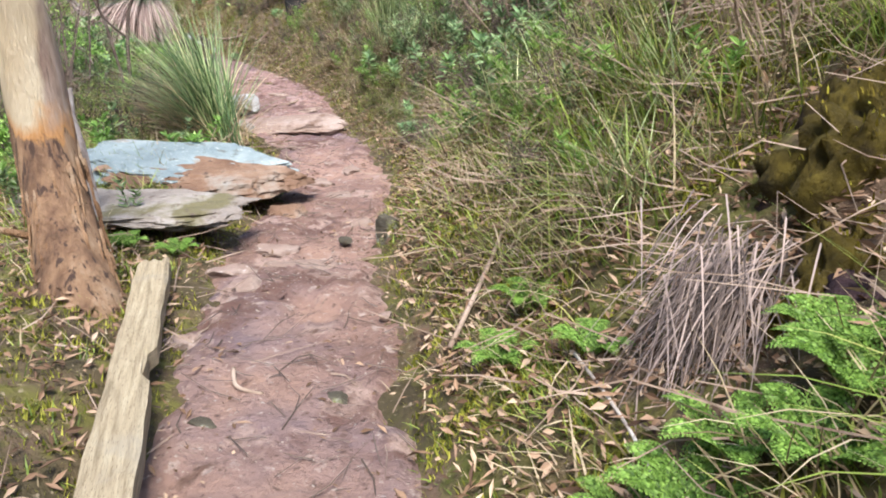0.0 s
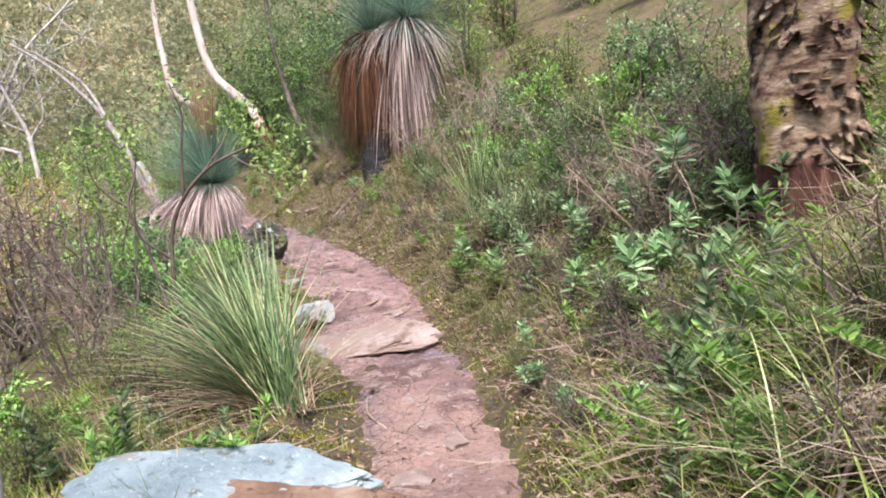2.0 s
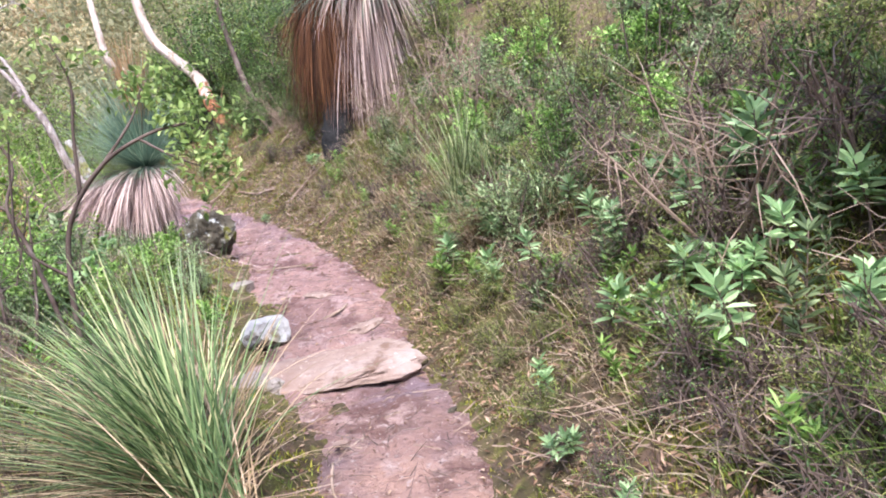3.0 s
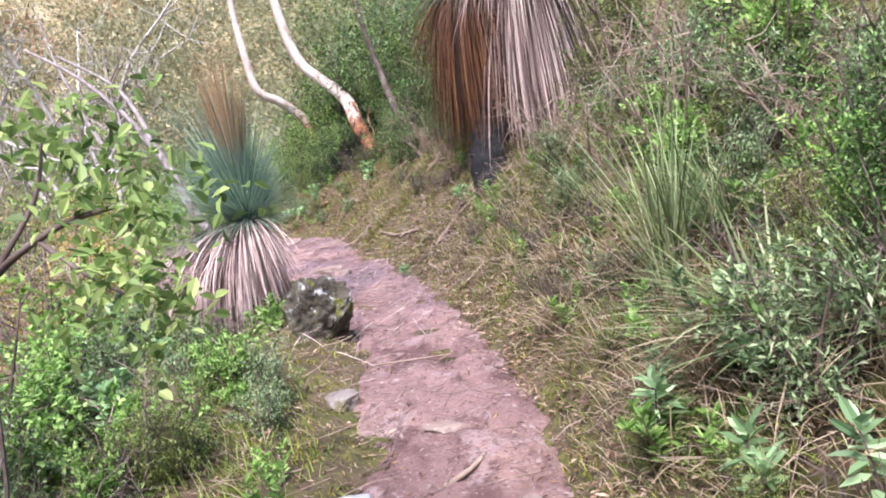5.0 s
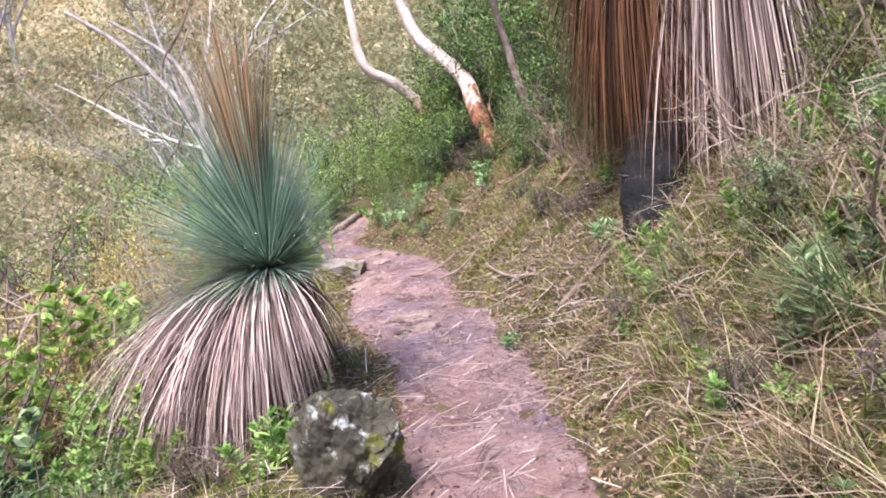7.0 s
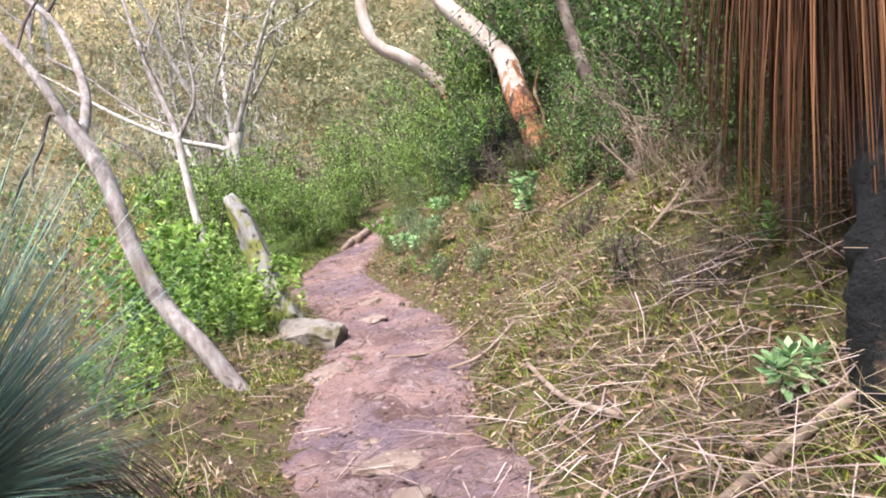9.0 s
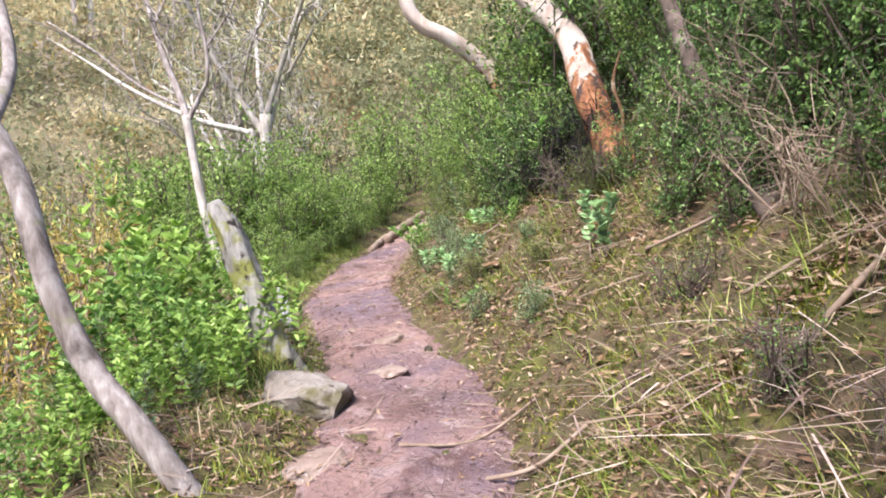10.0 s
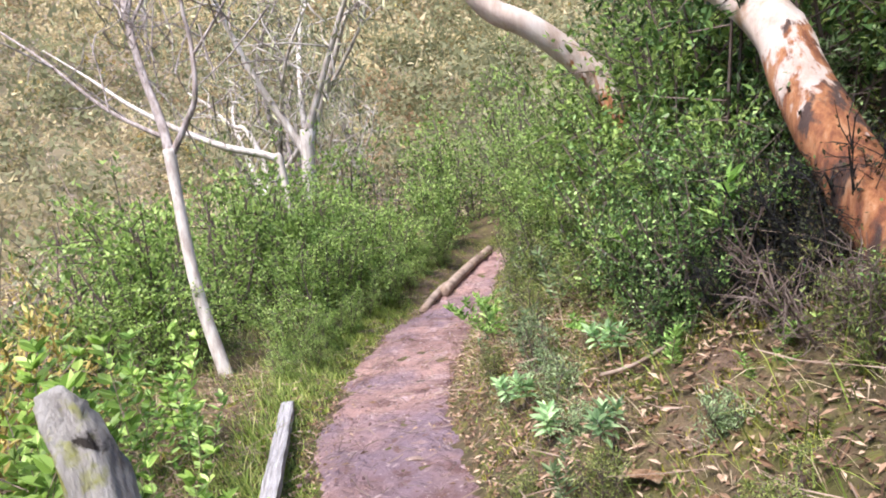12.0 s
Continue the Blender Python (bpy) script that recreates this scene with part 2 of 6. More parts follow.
def peeled(name, line):
    """Stringy brown bark below, a bare cream patch with an orange rim above an uneven line."""
    def build(nt, b):
        bark = ramp(nt, grain(nt, 1.6, 6, .65, (8, 8, .8)), [(.30, (.07, .036, .024)), (.44, (.22, .12, .07)), (.58, (.35, .21, .125)), (.74, (.50, .35, .24))])
        bark = mix(nt, ramp(nt, grain(nt, 5, 5, .6, (8, 8, .8)), [(.55, (0, 0, 0)), (.62, (1, 1, 1))]), bark, (.075, .04, .03))
        bare = ramp(nt, grain(nt, 2.5, 5, .6, (3, 3, .8)), [(.3, (.48, .36, .23)), (.5, (.60, .49, .35)), (.7, (.66, .57, .44))])
        pale = ramp(nt, grain(nt, 2, 6, .65, (7, 7, .8)), [(.34, (.22, .14, .11)), (.5, (.38, .28, .23)), (.7, (.52, .44, .40))])
        sp = nt.nodes.new("ShaderNodeSeparateXYZ")
        nt.links.new(nt.nodes.new("ShaderNodeTexCoord").outputs["Object"], sp.inputs[0])
        up = nt.nodes.new("ShaderNodeMath")
        up.operation = "MULTIPLY_ADD"
        up.inputs[1].default_value = .34
        nt.links.new(grain(nt, 4, 5, .6, (3, 3, 1)), up.inputs[0])
        nt.links.new(sp.outputs["Z"], up.inputs[2])
        # the bare side faces the path's start
        side = nt.nodes.new("ShaderNodeMath")
        side.operation = "MULTIPLY_ADD"
        side.inputs[1].default_value = .10
        nt.links.new(grain(nt, 3, 4, .6, (2, 2, .7)), side.inputs[0])
        nt.links.new(sp.outputs["X"], side.inputs[2])
        upper = mix(nt, step(nt, side.outputs[0], -.085, -.065), bare, pale)
        rim = mix(nt, step(nt, up.outputs[0], line + .17, line + .24), (.52, .26, .10), upper)
        nt.links.new(mix(nt, step(nt, up.outputs[0], line + .15, line + .17), bark, rim), b.inputs["Base Color"])
        b.inputs["Roughness"].default_value = .8
        bump(nt, b, grain(nt, 9, 8, .7, (9, 9, .8)), 1.0, .03)
    return material(name, build)


PEELED = peeled("peeling_gum_bark", .66)
GUMTALL, GUMSLIM = shed_gum("shedding_gum_bark", .77), shed_gum("slim_gum_bark", 1.2)
GREYBARK = surface("grey_bark", [(4, [(.3, (.14, .11, .10)), (.5, (.30, .25, .24)), (.7, (.48, .43, .42))]), (3, .6, .7, (.07, .055, .05)), (5, .64, .72, (.25, .24, .14))], .85, (16, .8, .015), (6, 6, 1.2))
WHITEBARK = surface("white_bark", [(4, [(.3, (.26, .21, .19)), (.5, (.46, .41, .38)), (.7, (.62, .58, .55))]), (3, .58, .68, (.12, .09, .08))], .75, (12, .8, .01), (5, 5, 1.2))
MOSSWOOD = surface("mossy_stump_wood", [(4, [(.3, (.24, .21, .195)), (.5, (.46, .425, .40)), (.7, (.60, .57, .55))]), (4, .50, .57, (.36, .36, .11)), (9, .58, .66, (.05, .04, .035))], .9, (14, 1, .04), (5, 5, 1))
# char of the trunks; the same black paints shade onto the hollow's twigs
CHARSHADE = surface("charred_trunk_and_shade_twig", [(9, [(.3, (.006, .006, .007)), (.55, (.018, .018, .02)), (.75, (.05, .045, .045))]), (5, .64, .7, (.09, .06, .045))], .75, (28, 1, .04))
FLAKY = surface("flaky_trunk", [(9, [(.3, (.03, .016, .013)), (.42, (.15, .085, .06)), (.58, (.38, .27, .19)), (.72, (.58, .48, .37))]), (4, .54, .62, (.25, .21, .04)), (12, .56, .63, (.02, .013, .012))], .9, (14, 1, .05), (1, 1, 2.5))
MOSS = surface("moss_cushion", [(9, [(.3, (.03, .022, .007)), (.5, (.085, .062, .011)), (.7, (.17, .13, .022))]), (4, .54, .62, (.045, .03, .028))], 1.0, (60, 1, .03))
# purple-black that carries the shade inside the stump's hollow
HOLLOWSHADE = surface("hollow_shade", [(14, [(.3, (.008, .005, .008)), (.5, (.03, .016, .022)), (.7, (.08, .045, .05))])], .9, (30, 1, .03))
TWIG = surface("dry_twig", [(6, [(.3, (.13, .085, .065)), (.5, (.26, .19, .15)), (.7, (.40, .31, .26))])], .9, (40, .4, .005))
DARKTWIG = surface("dark_twig", [(6, [(.3, (.05, .035, .03)), (.5, (.11, .08, .07)), (.7, (.20, .16, .145))])], .9, (40, .4, .005))

STRAW = leafy("straw", [(0, (.20, .15, .085)), (.4, (.37, .29, .19)), (.75, (.54, .455, .35)), (1, (.34, .26, .20))], .7, .3)
GRASS = leafy("green_grass", [(0, (.10, .16, .03)), (.5, (.20, .29, .06)), (.85, (.32, .40, .10)), (1, (.44, .43, .18))], .55, .4)
MOSSY = leafy("moss_tips", [(0, (.10, .12, .018)), (.5, (.21, .22, .03)), (1, (.32, .31, .06))], .8, .35)
PETAL = leafy("pale_petal", [(0, (.55, .55, .40)), (1, (.75, .74, .62))], .6, .3)
LUSH = leafy("lush_leaf", [(0, (.15, .28, .05)), (.5, (.28, .44, .10)), (1, (.46, .60, .22))], .45, .45)
# near-black leaf: shade under the bushes put into its colour
SHADELEAF = leafy("bush_shade_leaf", [(0, (.012, .016, .008)), (.6, (.03, .035, .016)), (1, (.07, .05, .03))], .8, .1)
ROSETTE = leafy("rosette_leaf", [(0, (.20, .37, .17)), (.5, (.34, .53, .28)), (1, (.48, .65, .40))], .4, .45)
SAPLEAF = leafy("sapling_leaf", [(0, (.12, .20, .06)), (.5, (.21, .32, .10)), (1, (.36, .44, .18))], .45, .45)
MOSSGOLD = leafy("stump_moss", [(0, (.10, .075, .012)), (.6, (.22, .17, .02)), (1, (.36, .34, .05))], .9, .3)


def scrubby(name, scale, stops, shift):
    """Far scrub seen as a soft mass: colour drifts from clump to clump, and little from leaf to leaf."""
    def build(nt, b):
        n = grain(nt, scale, 5, .62, world_space=True)
        n.node.noise_dimensions = "4D"
        n.node.inputs["W"].default_value = shift
        c = ramp(nt, n, stops)
        g = nt.nodes.new("ShaderNodeNewGeometry")
        hs = nt.nodes.new("ShaderNodeHueSaturation")
        mr = nt.nodes.new("ShaderNodeMapRange")
        mr.inputs["To Min"].default_value, mr.inputs["To Max"].default_value = .92, 1.08
        nt.links.new(g.outputs["Random Per Island"], mr.inputs["Value"])
        nt.links.new(mr.outputs["Result"], hs.inputs["Value"])
        nt.links.new(c, hs.inputs["Color"])
        nt.links.new(hs.outputs["Color"], b.inputs["Base Color"])
        b.inputs["Roughness"].default_value = .8
        t = nt.nodes.new("ShaderNodeBsdfTranslucent")
        nt.links.new(hs.outputs["Color"], t.inputs["Color"])
        ms = nt.nodes.new("ShaderNodeMixShader")
        ms.inputs[0].default_value = .5
        nt.links.new(b.outputs[0], ms.inputs[1])
        nt.links.new(t.outputs[0], ms.inputs[2])
        nt.links.new(ms.outputs[0], nt.nodes["Material Output"].inputs["Surface"])
    return material(name, build)


SLOPESTRAW = scrubby("slope_straw", .11, [(.36, (.40, .25, .15)), (.44, (.44, .35, .22)), (.52, (.72, .62, .40)), (.60, (.64, .54, .33)), (.66, (.33, .29, .17))], 1.0)
SLOPEPINK = scrubby("slope_twiggy", .14, [(.36, (.38, .31, .26)), (.52, (.44, .37, .30)), (.66, (.33, .30, .21))], 4.0)
SLOPEGREEN = scrubby("slope_green", .15, [(.36, (.19, .20, .11)), (.5, (.27, .27, .15)), (.66, (.34, .32, .19))], 7.0)
LITTER = leafy("fallen_leaf", [(0, (.11, .06, .04)), (.4, (.21, .125, .085)), (.75, (.29, .19, .14)), (1, (.38, .29, .235))], .8, .1)
SEDGE = leafy("sedge_blade", [(0, (.06, .11, .045)), (.5, (.125, .20, .09)), (.85, (.24, .32, .16)), (1, (.46, .44, .28))], .42, .32)
PALESEDGE = leafy("pale_sedge_blade", [(0, (.12, .17, .07)), (.5, (.22, .29, .13)), (.85, (.36, .42, .24)), (1, (.52, .50, .33))], .45, .32)
DRYSEDGE = leafy("dry_sedge", [(0, (.17, .115, .07)), (.5, (.30, .22, .145)), (1, (.46, .365, .28))], .7, .25)
SPIKE = leafy("grasstree_blade", [(0, (.10, .18, .15)), (.5, (.17, .28, .24)), (.85, (.27, .38, .31)), (1, (.42, .47, .36))], .4, .25)
SPIKEDRY = leafy("orange_dry_spike", [(0, (.36, .19, .10)), (.6, (.50, .30, .18)), (1, (.48, .38, .24))], .6, .25)
SKIRTPALE = leafy("dead_skirt_pale", [(0, (.12, .078, .07)), (.35, (.27, .185, .185)), (.75, (.42, .32, .325)), (1, (.54, .45, .45))], .75, .15)
STUMPLEAF = leafy("stump_dead_leaf", [(0, (.06, .045, .045)), (.5, (.15, .115, .115)), (1, (.27, .215, .215))], .8, .15)
SKIRTBROWN = leafy("dead_skirt_brown", [(0, (.05, .022, .013)), (.5, (.13, .054, .028)), (.9, (.20, .09, .045)), (1, (.26, .14, .075))], .8, .2)
BRIGHT = leafy("bright_herb_leaf", [(0, (.13, .27, .055)), (.5, (.24, .43, .11)), (1, (.42, .58, .22))], .42, .45)
SAGE = leafy("grey_green_leaf", [(0, (.10, .17, .075)), (.5, (.19, .28, .14)), (1, (.33, .42, .25))], .5, .4)
BUSH = leafy("bush_leaf", [(0, (.115, .20, .05)), (.5, (.205, .32, .085)), (.85, (.30, .42, .13)), (1, (.40, .51, .20))], .42, .5)
OLIVE = leafy("olive_leaf", [(0, (.085, .125, .03)), (.5, (.16, .21, .06)), (1, (.29, .33, .12))], .5, .42)
FERN = leafy("fern_frond", [(0, (.10, .21, .04)), (.5, (.165, .30, .06)), (1, (.25, .40, .10))], .5, .4)
GUMLEAF = leafy("gum_leaf", [(0, (.16, .175, .10)), (.5, (.26, .275, .175)), (1, (.40, .40, .28))], .5, .35)
FARSCRUB = leafy("far_scrub", [(0, (.42, .355, .19)), (.5, (.52, .44, .25)), (1, (.58, .49, .30))], .7, .5)
PINKSCRUB = leafy("pinkish_scrub", [(0, (.50, .40, .32)), (.5, (.56, .46, .38)), (1, (.58, .49, .42))], .7, .5)
# deep green, with the shade inside the bushes put into the leaf colour
DEEPSHADEBUSH = leafy("deep_green_shade_bush_leaf", [(0, (.03, .07, .02)), (.5, (.075, .15, .045)), (.88, (.15, .26, .08)), (1, (.30, .42, .17))], .40, .3)
GOLD = leafy("golden_scrub", [(0, (.30, .22, .05)), (.5, (.45, .34, .10)), (1, (.58, .49, .20))], .6, .35)


# ---- mesh helpers ----
rng = np.random.default_rng(7)


def mesh(name, V, quads=None, tris=None, mat=None, smooth=False):
    V = np.asarray(V, np.float32).reshape(-1, 3)
    q = np.zeros((0, 4), np.int32) if quads is None else np.asarray(quads, np.int32).reshape(-1, 4)
    t = np.zeros((0, 3), np.int32) if tris is None else np.asarray(tris, np.int32).reshape(-1, 3)
    me = bpy.data.meshes.new(name)
    me.vertices.add(len(V))
    me.vertices.foreach_set("co", V.ravel())
    me.loops.add(q.size + t.size)
    me.loops.foreach_set("vertex_index", np.concatenate([q.ravel(), t.ravel()]))
    me.polygons.add(len(q) + len(t))
    me.polygons.foreach_set("loop_start", np.concatenate([np.arange(len(q)) * 4, q.size + np.arange(len(t)) * 3]).astype(np.int32))
    me.polygons.foreach_set("use_smooth", np.full(len(q) + len(t), smooth))
    me.update(calc_edges=True)
    me.validate()
    if mat:
        me.materials.append(mat)
    return me


def join(*pieces):
    """Several (V, quads, tris) as one."""
    V, Q, T, n = [], [], [], 0
    for v, q, t in pieces:
        v = np.asarray(v, float).reshape(-1, 3)
        V.append(v)
        if q is not None and len(q):
            Q.append(np.asarray(q).reshape(-1, 4) + n)
        if t is not None and len(t):
            T.append(np.asarray(t).reshape(-1, 3) + n)
        n += len(v)
    return np.concatenate(V), (np.concatenate(Q) if Q else None), (np.concatenate(T) if T else None)


def part(name, geo, mat, parent=None, label="", smooth=False):
    ob = new(name, mesh(name, *geo, mat=mat, smooth=smooth))
    ob.parent = parent
    return tagged(ob, label)


def thing(name, place, label, category, group="", turn=0.0, size=1.0):
    ob = new(name)
    ob.matrix_basis = Matrix.LocRotScale(Vector(place), Euler((0, 0, turn)), Vector((size,) * 3))
    ob.empty_display_size = 0.05
    return tagged(ob, label, category, group)


def unit(v):
    return v / np.maximum(np.linalg.norm(v, axis=-1, keepdims=True), 1e-9)


def blades(base, az, lean, bend, length, width, k=3, flat=0.0):
    """Tapering bent strips: az heading, lean from the upright and further bend in radians."""
    base = np.asarray(base, float)
    n = len(base)
    az, lean, bend, length, width = (np.broadcast_to(np.asarray(a, float), (n,)) for a in (az, lean, bend, length, width))
    head = np.stack([np.cos(az), np.sin(az), np.zeros(n)], 1)
    side = np.stack([-np.sin(az), np.cos(az), np.zeros(n)], 1)
    p = base.copy()
    rows = []
    for j in range(k + 1):
        t = j / k
        w = width * (1 - t * t * 0.85) * 0.5
        if j < k:
            rows += [p - side * w[:, None], p + side * w[:, None]]
        else:
            rows += [p]
        a = lean + bend * (t + .5 / k)
        p = p + (head * np.sin(a)[:, None] + np.array([0, 0, 1.0]) * np.cos(a)[:, None]) * (length / k)[:, None]
    V = np.stack(rows, 1)
    m = 2 * k + 1
    o = (np.arange(n) * m)[:, None]
    Q = np.concatenate([o + np.array([[2 * j, 2 * j + 1, 2 * j + 3, 2 * j + 2]]) for j in range(k - 1)]) if k > 1 else None
    T = o + np.array([[2 * k - 2, 2 * k - 1, 2 * k]])
    return V.reshape(-1, 3), Q, T


def leaves(P, D, length, width, fold=0.25, up=None, fine=False):
    """Folded leaves at P that point along D."""
    P, D = np.asarray(P, float), unit(np.asarray(D, float))
    n = len(P)
    L = np.broadcast_to(np.asarray(length, float), (n,))[:, None]
    W = np.broadcast_to(np.asarray(width, float), (n,))[:, None]
    u = rng.normal(0, .5, (n, 3)) + np.array([0, 0, 1.0]) if up is None else up
    S = unit(np.cross(D, u))
    N = np.cross(S, D)
    o = np.arange(n)[:, None]
    if fine:
        V = np.stack([P, P + D * L * .3 - S * W * .5 + N * W * fold, P + D * L * .68 - S * W * .42 + N * W * fold * .7, P + D * L - N * L * .06,
                      P + D * L * .68 + S * W * .42 + N * W * fold * .7, P + D * L * .3 + S * W * .5 + N * W * fold], 1)
        return V.reshape(-1, 3), np.concatenate([o * 6 + np.array([[0, 1, 2, 3]]), o * 6 + np.array([[0, 3, 4, 5]])]), None
    V = np.stack([P, P + D * L * .45 - S * W * .5 + N * W * fold, P + D * L, P + D * L * .45 + S * W * .5 + N * W * fold], 1)
    return V.reshape(-1, 3), None, np.concatenate([o * 4 + np.array([[0, 1, 2]]), o * 4 + np.array([[0, 2, 3]])])


def tube(points, radii, sides=10, rough=0.0, steps=1, seed=0):
    """A limb through points, smoothed, tapering by radii, with an uneven skin."""
    P, R = np.asarray(points, float), np.asarray(radii, float)
    if steps > 1:
        t = np.linspace(0, len(P) - 1, (len(P) - 1) * steps + 1)
        i = np.clip(t.astype(int), 0, len(P) - 2)
        f = (t - i)[:, None]
        a, b, c, d = P[np.maximum(i - 1, 0)], P[i], P[i + 1], P[np.minimum(i + 2, len(P) - 1)]
        R = R[i] * (1 - f[:, 0]) + R[i + 1] * f[:, 0]
        P = .5 * (2 * b + (c - a) * f + (2 * a - 5 * b + 4 * c - d) * f ** 2 + (3 * b - a - 3 * c + d) * f ** 3)
    n = len(P)
    T = unit(np.gradient(P, axis=0))
    ref = np.array([.31, .87, .13])
    A = unit(np.cross(T, ref))
    B = np.cross(T, A)
    th = np.linspace(0, 2 * np.pi, sides, endpoint=False)
    r = R[:, None] * np.ones((1, sides))
    if rough:
        g = np.random.default_rng(seed)
        k = np.arange(n)[:, None]
        r = r * (1 + rough * (np.sin(th * 3 + seed + k * .21) * .5 + np.sin(th * 5 - k * .13 + seed * 2) * .35 + g.normal(0, .25, (n, sides))))
    V = P[:, None] + A[:, None] * (np.cos(th)[None, :, None] * r[..., None]) + B[:, None] * (np.sin(th)[None, :, None] * r[..., None])
    V = np.concatenate([V.reshape(-1, 3), P[:1], P[-1:]])
    i, j = np.meshgrid(np.arange(n - 1), np.arange(sides), indexing="ij")
    a, b = i * sides + j, i * sides + (j + 1) % sides
    Q = np.stack([a, b, b + sides, a + sides], -1).reshape(-1, 4)
    j = np.arange(sides)
    caps = np.concatenate([np.stack([(j + 1) % sides, j, np.full(sides, n * sides)], 1),
                           np.stack([(n - 1) * sides + j, (n - 1) * sides + (j + 1) % sides, np.full(sides, n * sides + 1)], 1)])
    return V, Q, caps


def twigs(P, az, pitch, length, width, kink=.25):
    """Thin three-sided sticks with one kink."""
    P = np.asarray(P, float)
    n = len(P)
    D = np.stack([np.cos(az) * np.cos(pitch), np.sin(az) * np.cos(pitch), np.sin(pitch)], 1)
    K = unit(D + rng.normal(0, kink, (n, 3)))
    S = unit(np.cross(D, np.array([0, 0, 1.0]) + rng.normal(0, .1, (n, 3))))
    U = np.cross(S, D)
    L, W = np.broadcast_to(length, (n,))[:, None], np.broadcast_to(width, (n,))[:, None]
    rows = []
    for c, w in ((P, 1), (P + D * L * .5, .8), (P + D * L * .5 + K * L * .5, .4)):
        rows += [c + S * W * w * .5, c - S * W * w * .5, c + U * W * w * .8]
    V = np.stack(rows, 1)
    o = (np.arange(n) * 9)[:, None]
    Q = np.concatenate([o + np.array([[3 * j + a, 3 * j + (a + 1) % 3, 3 * j + 3 + (a + 1) % 3, 3 * j + 3 + a]]) for j in (0, 1) for a in (0, 1, 2)])
    T = o + np.array([[6, 7, 8]])
    return V.reshape(-1, 3), Q, T


def stone(size, seed, sharp=.12, cuts=7, level=4):
    """A broken stone: a ball cut by random planes, roughened, scaled to size."""
    bm = bmesh.new()
    bmesh.ops.create_icosphere(bm, subdivisions=level, radius=1)
    g = np.random.default_rng(seed)
    V = np.array([v.co for v in bm.verts])
    bm.verts.index_update()
    T = np.array([[v.index for v in f.verts] for f in bm.faces])
    bm.free()
    for _ in range(cuts):
        n = unit(g.normal(size=3))
        d = g.uniform(.55, .8)
        over = np.maximum(V @ n - d, 0)
        V = V - over[:, None] * n
    V[:, 2] = np.where(V[:, 2] > .62, .62 + (V[:, 2] - .62) * .15, V[:, 2])
    o = g.uniform(0, 50, 3)
    for f, a in ((1.7, sharp), (4.3, sharp * .6), (10.0, sharp * .4), (22.0, sharp * .2)):
        V = V * (1 + a * np.array([noise.noise(Vector(v * f + o)) for v in V])[:, None])
    return V * np.asarray(size, float) * .5 / np.array([.9, .9, .72]), None, T


def rock(name, place, size, turn, mat, label, seed, tilt=(0, 0), **k):
    ob = new(name, mesh(name, *stone(size, seed, **k), mat=mat, smooth=False))
    ob.matrix_basis = pose(*place, tilt[0], tilt[1], turn)
    return tagged(ob, label, "rock")


def ground_at(x, y):
    return float(height(x, y)[0])


def sheet(x, y):
    """The height of the ground sheet itself."""
    i, j = np.clip(np.searchsorted(gx, x) - 1, 0, nx - 2), np.clip(np.searchsorted(gy, y) - 1, 0, ny - 2)
    u_, v_ = (x - gx[i]) / (gx[i + 1] - gx[i]), (y - gy[j]) / (gy[j + 1] - gy[j])
    z = Z.reshape(ny, nx)
    return (z[j, i] * (1 - u_) + z[j, i + 1] * u_) * (1 - v_) + (z[j + 1, i] * (1 - u_) + z[j + 1, i + 1] * u_) * v_


def spot(y, s):
    """The place s metres to the right of the path's middle where it passes y."""
    k = int(np.argmin(np.abs(LINE[:, 1] - y)))
    a, b = LINE[max(k - 2, 0)], LINE[min(k + 2, len(LINE) - 1)]
    d = unit((b - a)[:2])
    x, yy = LINE[k, 0] + d[1] * s, LINE[k, 1] - d[0] * s
    return x, yy, ground_at(x, yy)


# ---- the ground: one sheet out to the horizon ----
def spread(lo, hi, step, far, n):
    g = np.geomspace(step, far, n).cumsum()
    g = g / g[-1] * far
    return np.concatenate([lo - g[::-1], np.arange(lo, hi, step), hi + g])


gx, gy = spread(-11.5, 2.5, .09, 600, 78), spread(-1.0, 22.0, .09, 600, 78)
X, Y = np.meshgrid(gx, gy)
Z = height(X, Y)
nx, ny = len(gx), len(gy)
i, j = np.meshgrid(np.arange(ny - 1), np.arange(nx - 1), indexing="ij")
a = (i * nx + j).ravel()
near = (np.abs(X.ravel() + 5) < 9) & (np.abs(Y.ravel() - 11) < 13)
Z = Z + np.where(near, rng.normal(0, .012, len(Z)), 0)
ground = new("ground", mesh("ground", np.stack([X.ravel(), Y.ravel(), Z], 1), np.stack([a, a + 1, a + 1 + nx, a + nx], 1), mat=GROUND, smooth=True))
tagged(ground, "mossy bank and valley ground of soil, moss and leaf litter", "ground", kind="structure")

# ---- the trodden path, a little sheet of its own over the ground ----
keep = LINE[(LINE[:, 1] > -3) & (LINE[:, 1] < 24)]
seg = np.concatenate([[0], np.linalg.norm(np.diff(keep[:, :2], axis=0), axis=1).cumsum()])
u = np.arange(0, seg[-1], .03)
C = np.stack([np.interp(u, seg, keep[:, c]) for c in range(4)], 1)
tang = unit(np.gradient(C[:, :2], axis=0))
across = np.linspace(-1.35, 1.35, 41)
ragged = np.array([[1 + .27 * noise.fractal(Vector((x * 1.9, y * 1.9, 7 + 9 * side)), .9, 2.2, 4) for side in (0, 1)] for x, y in C[:, :2]])
half = C[:, None, 3] * np.where(across[None] < 0, ragged[:, :1], ragged[:, 1:])
px = C[:, None, 0] + tang[:, None, 1] * across * half
py = C[:, None, 1] - tang[:, None, 0] * across * half
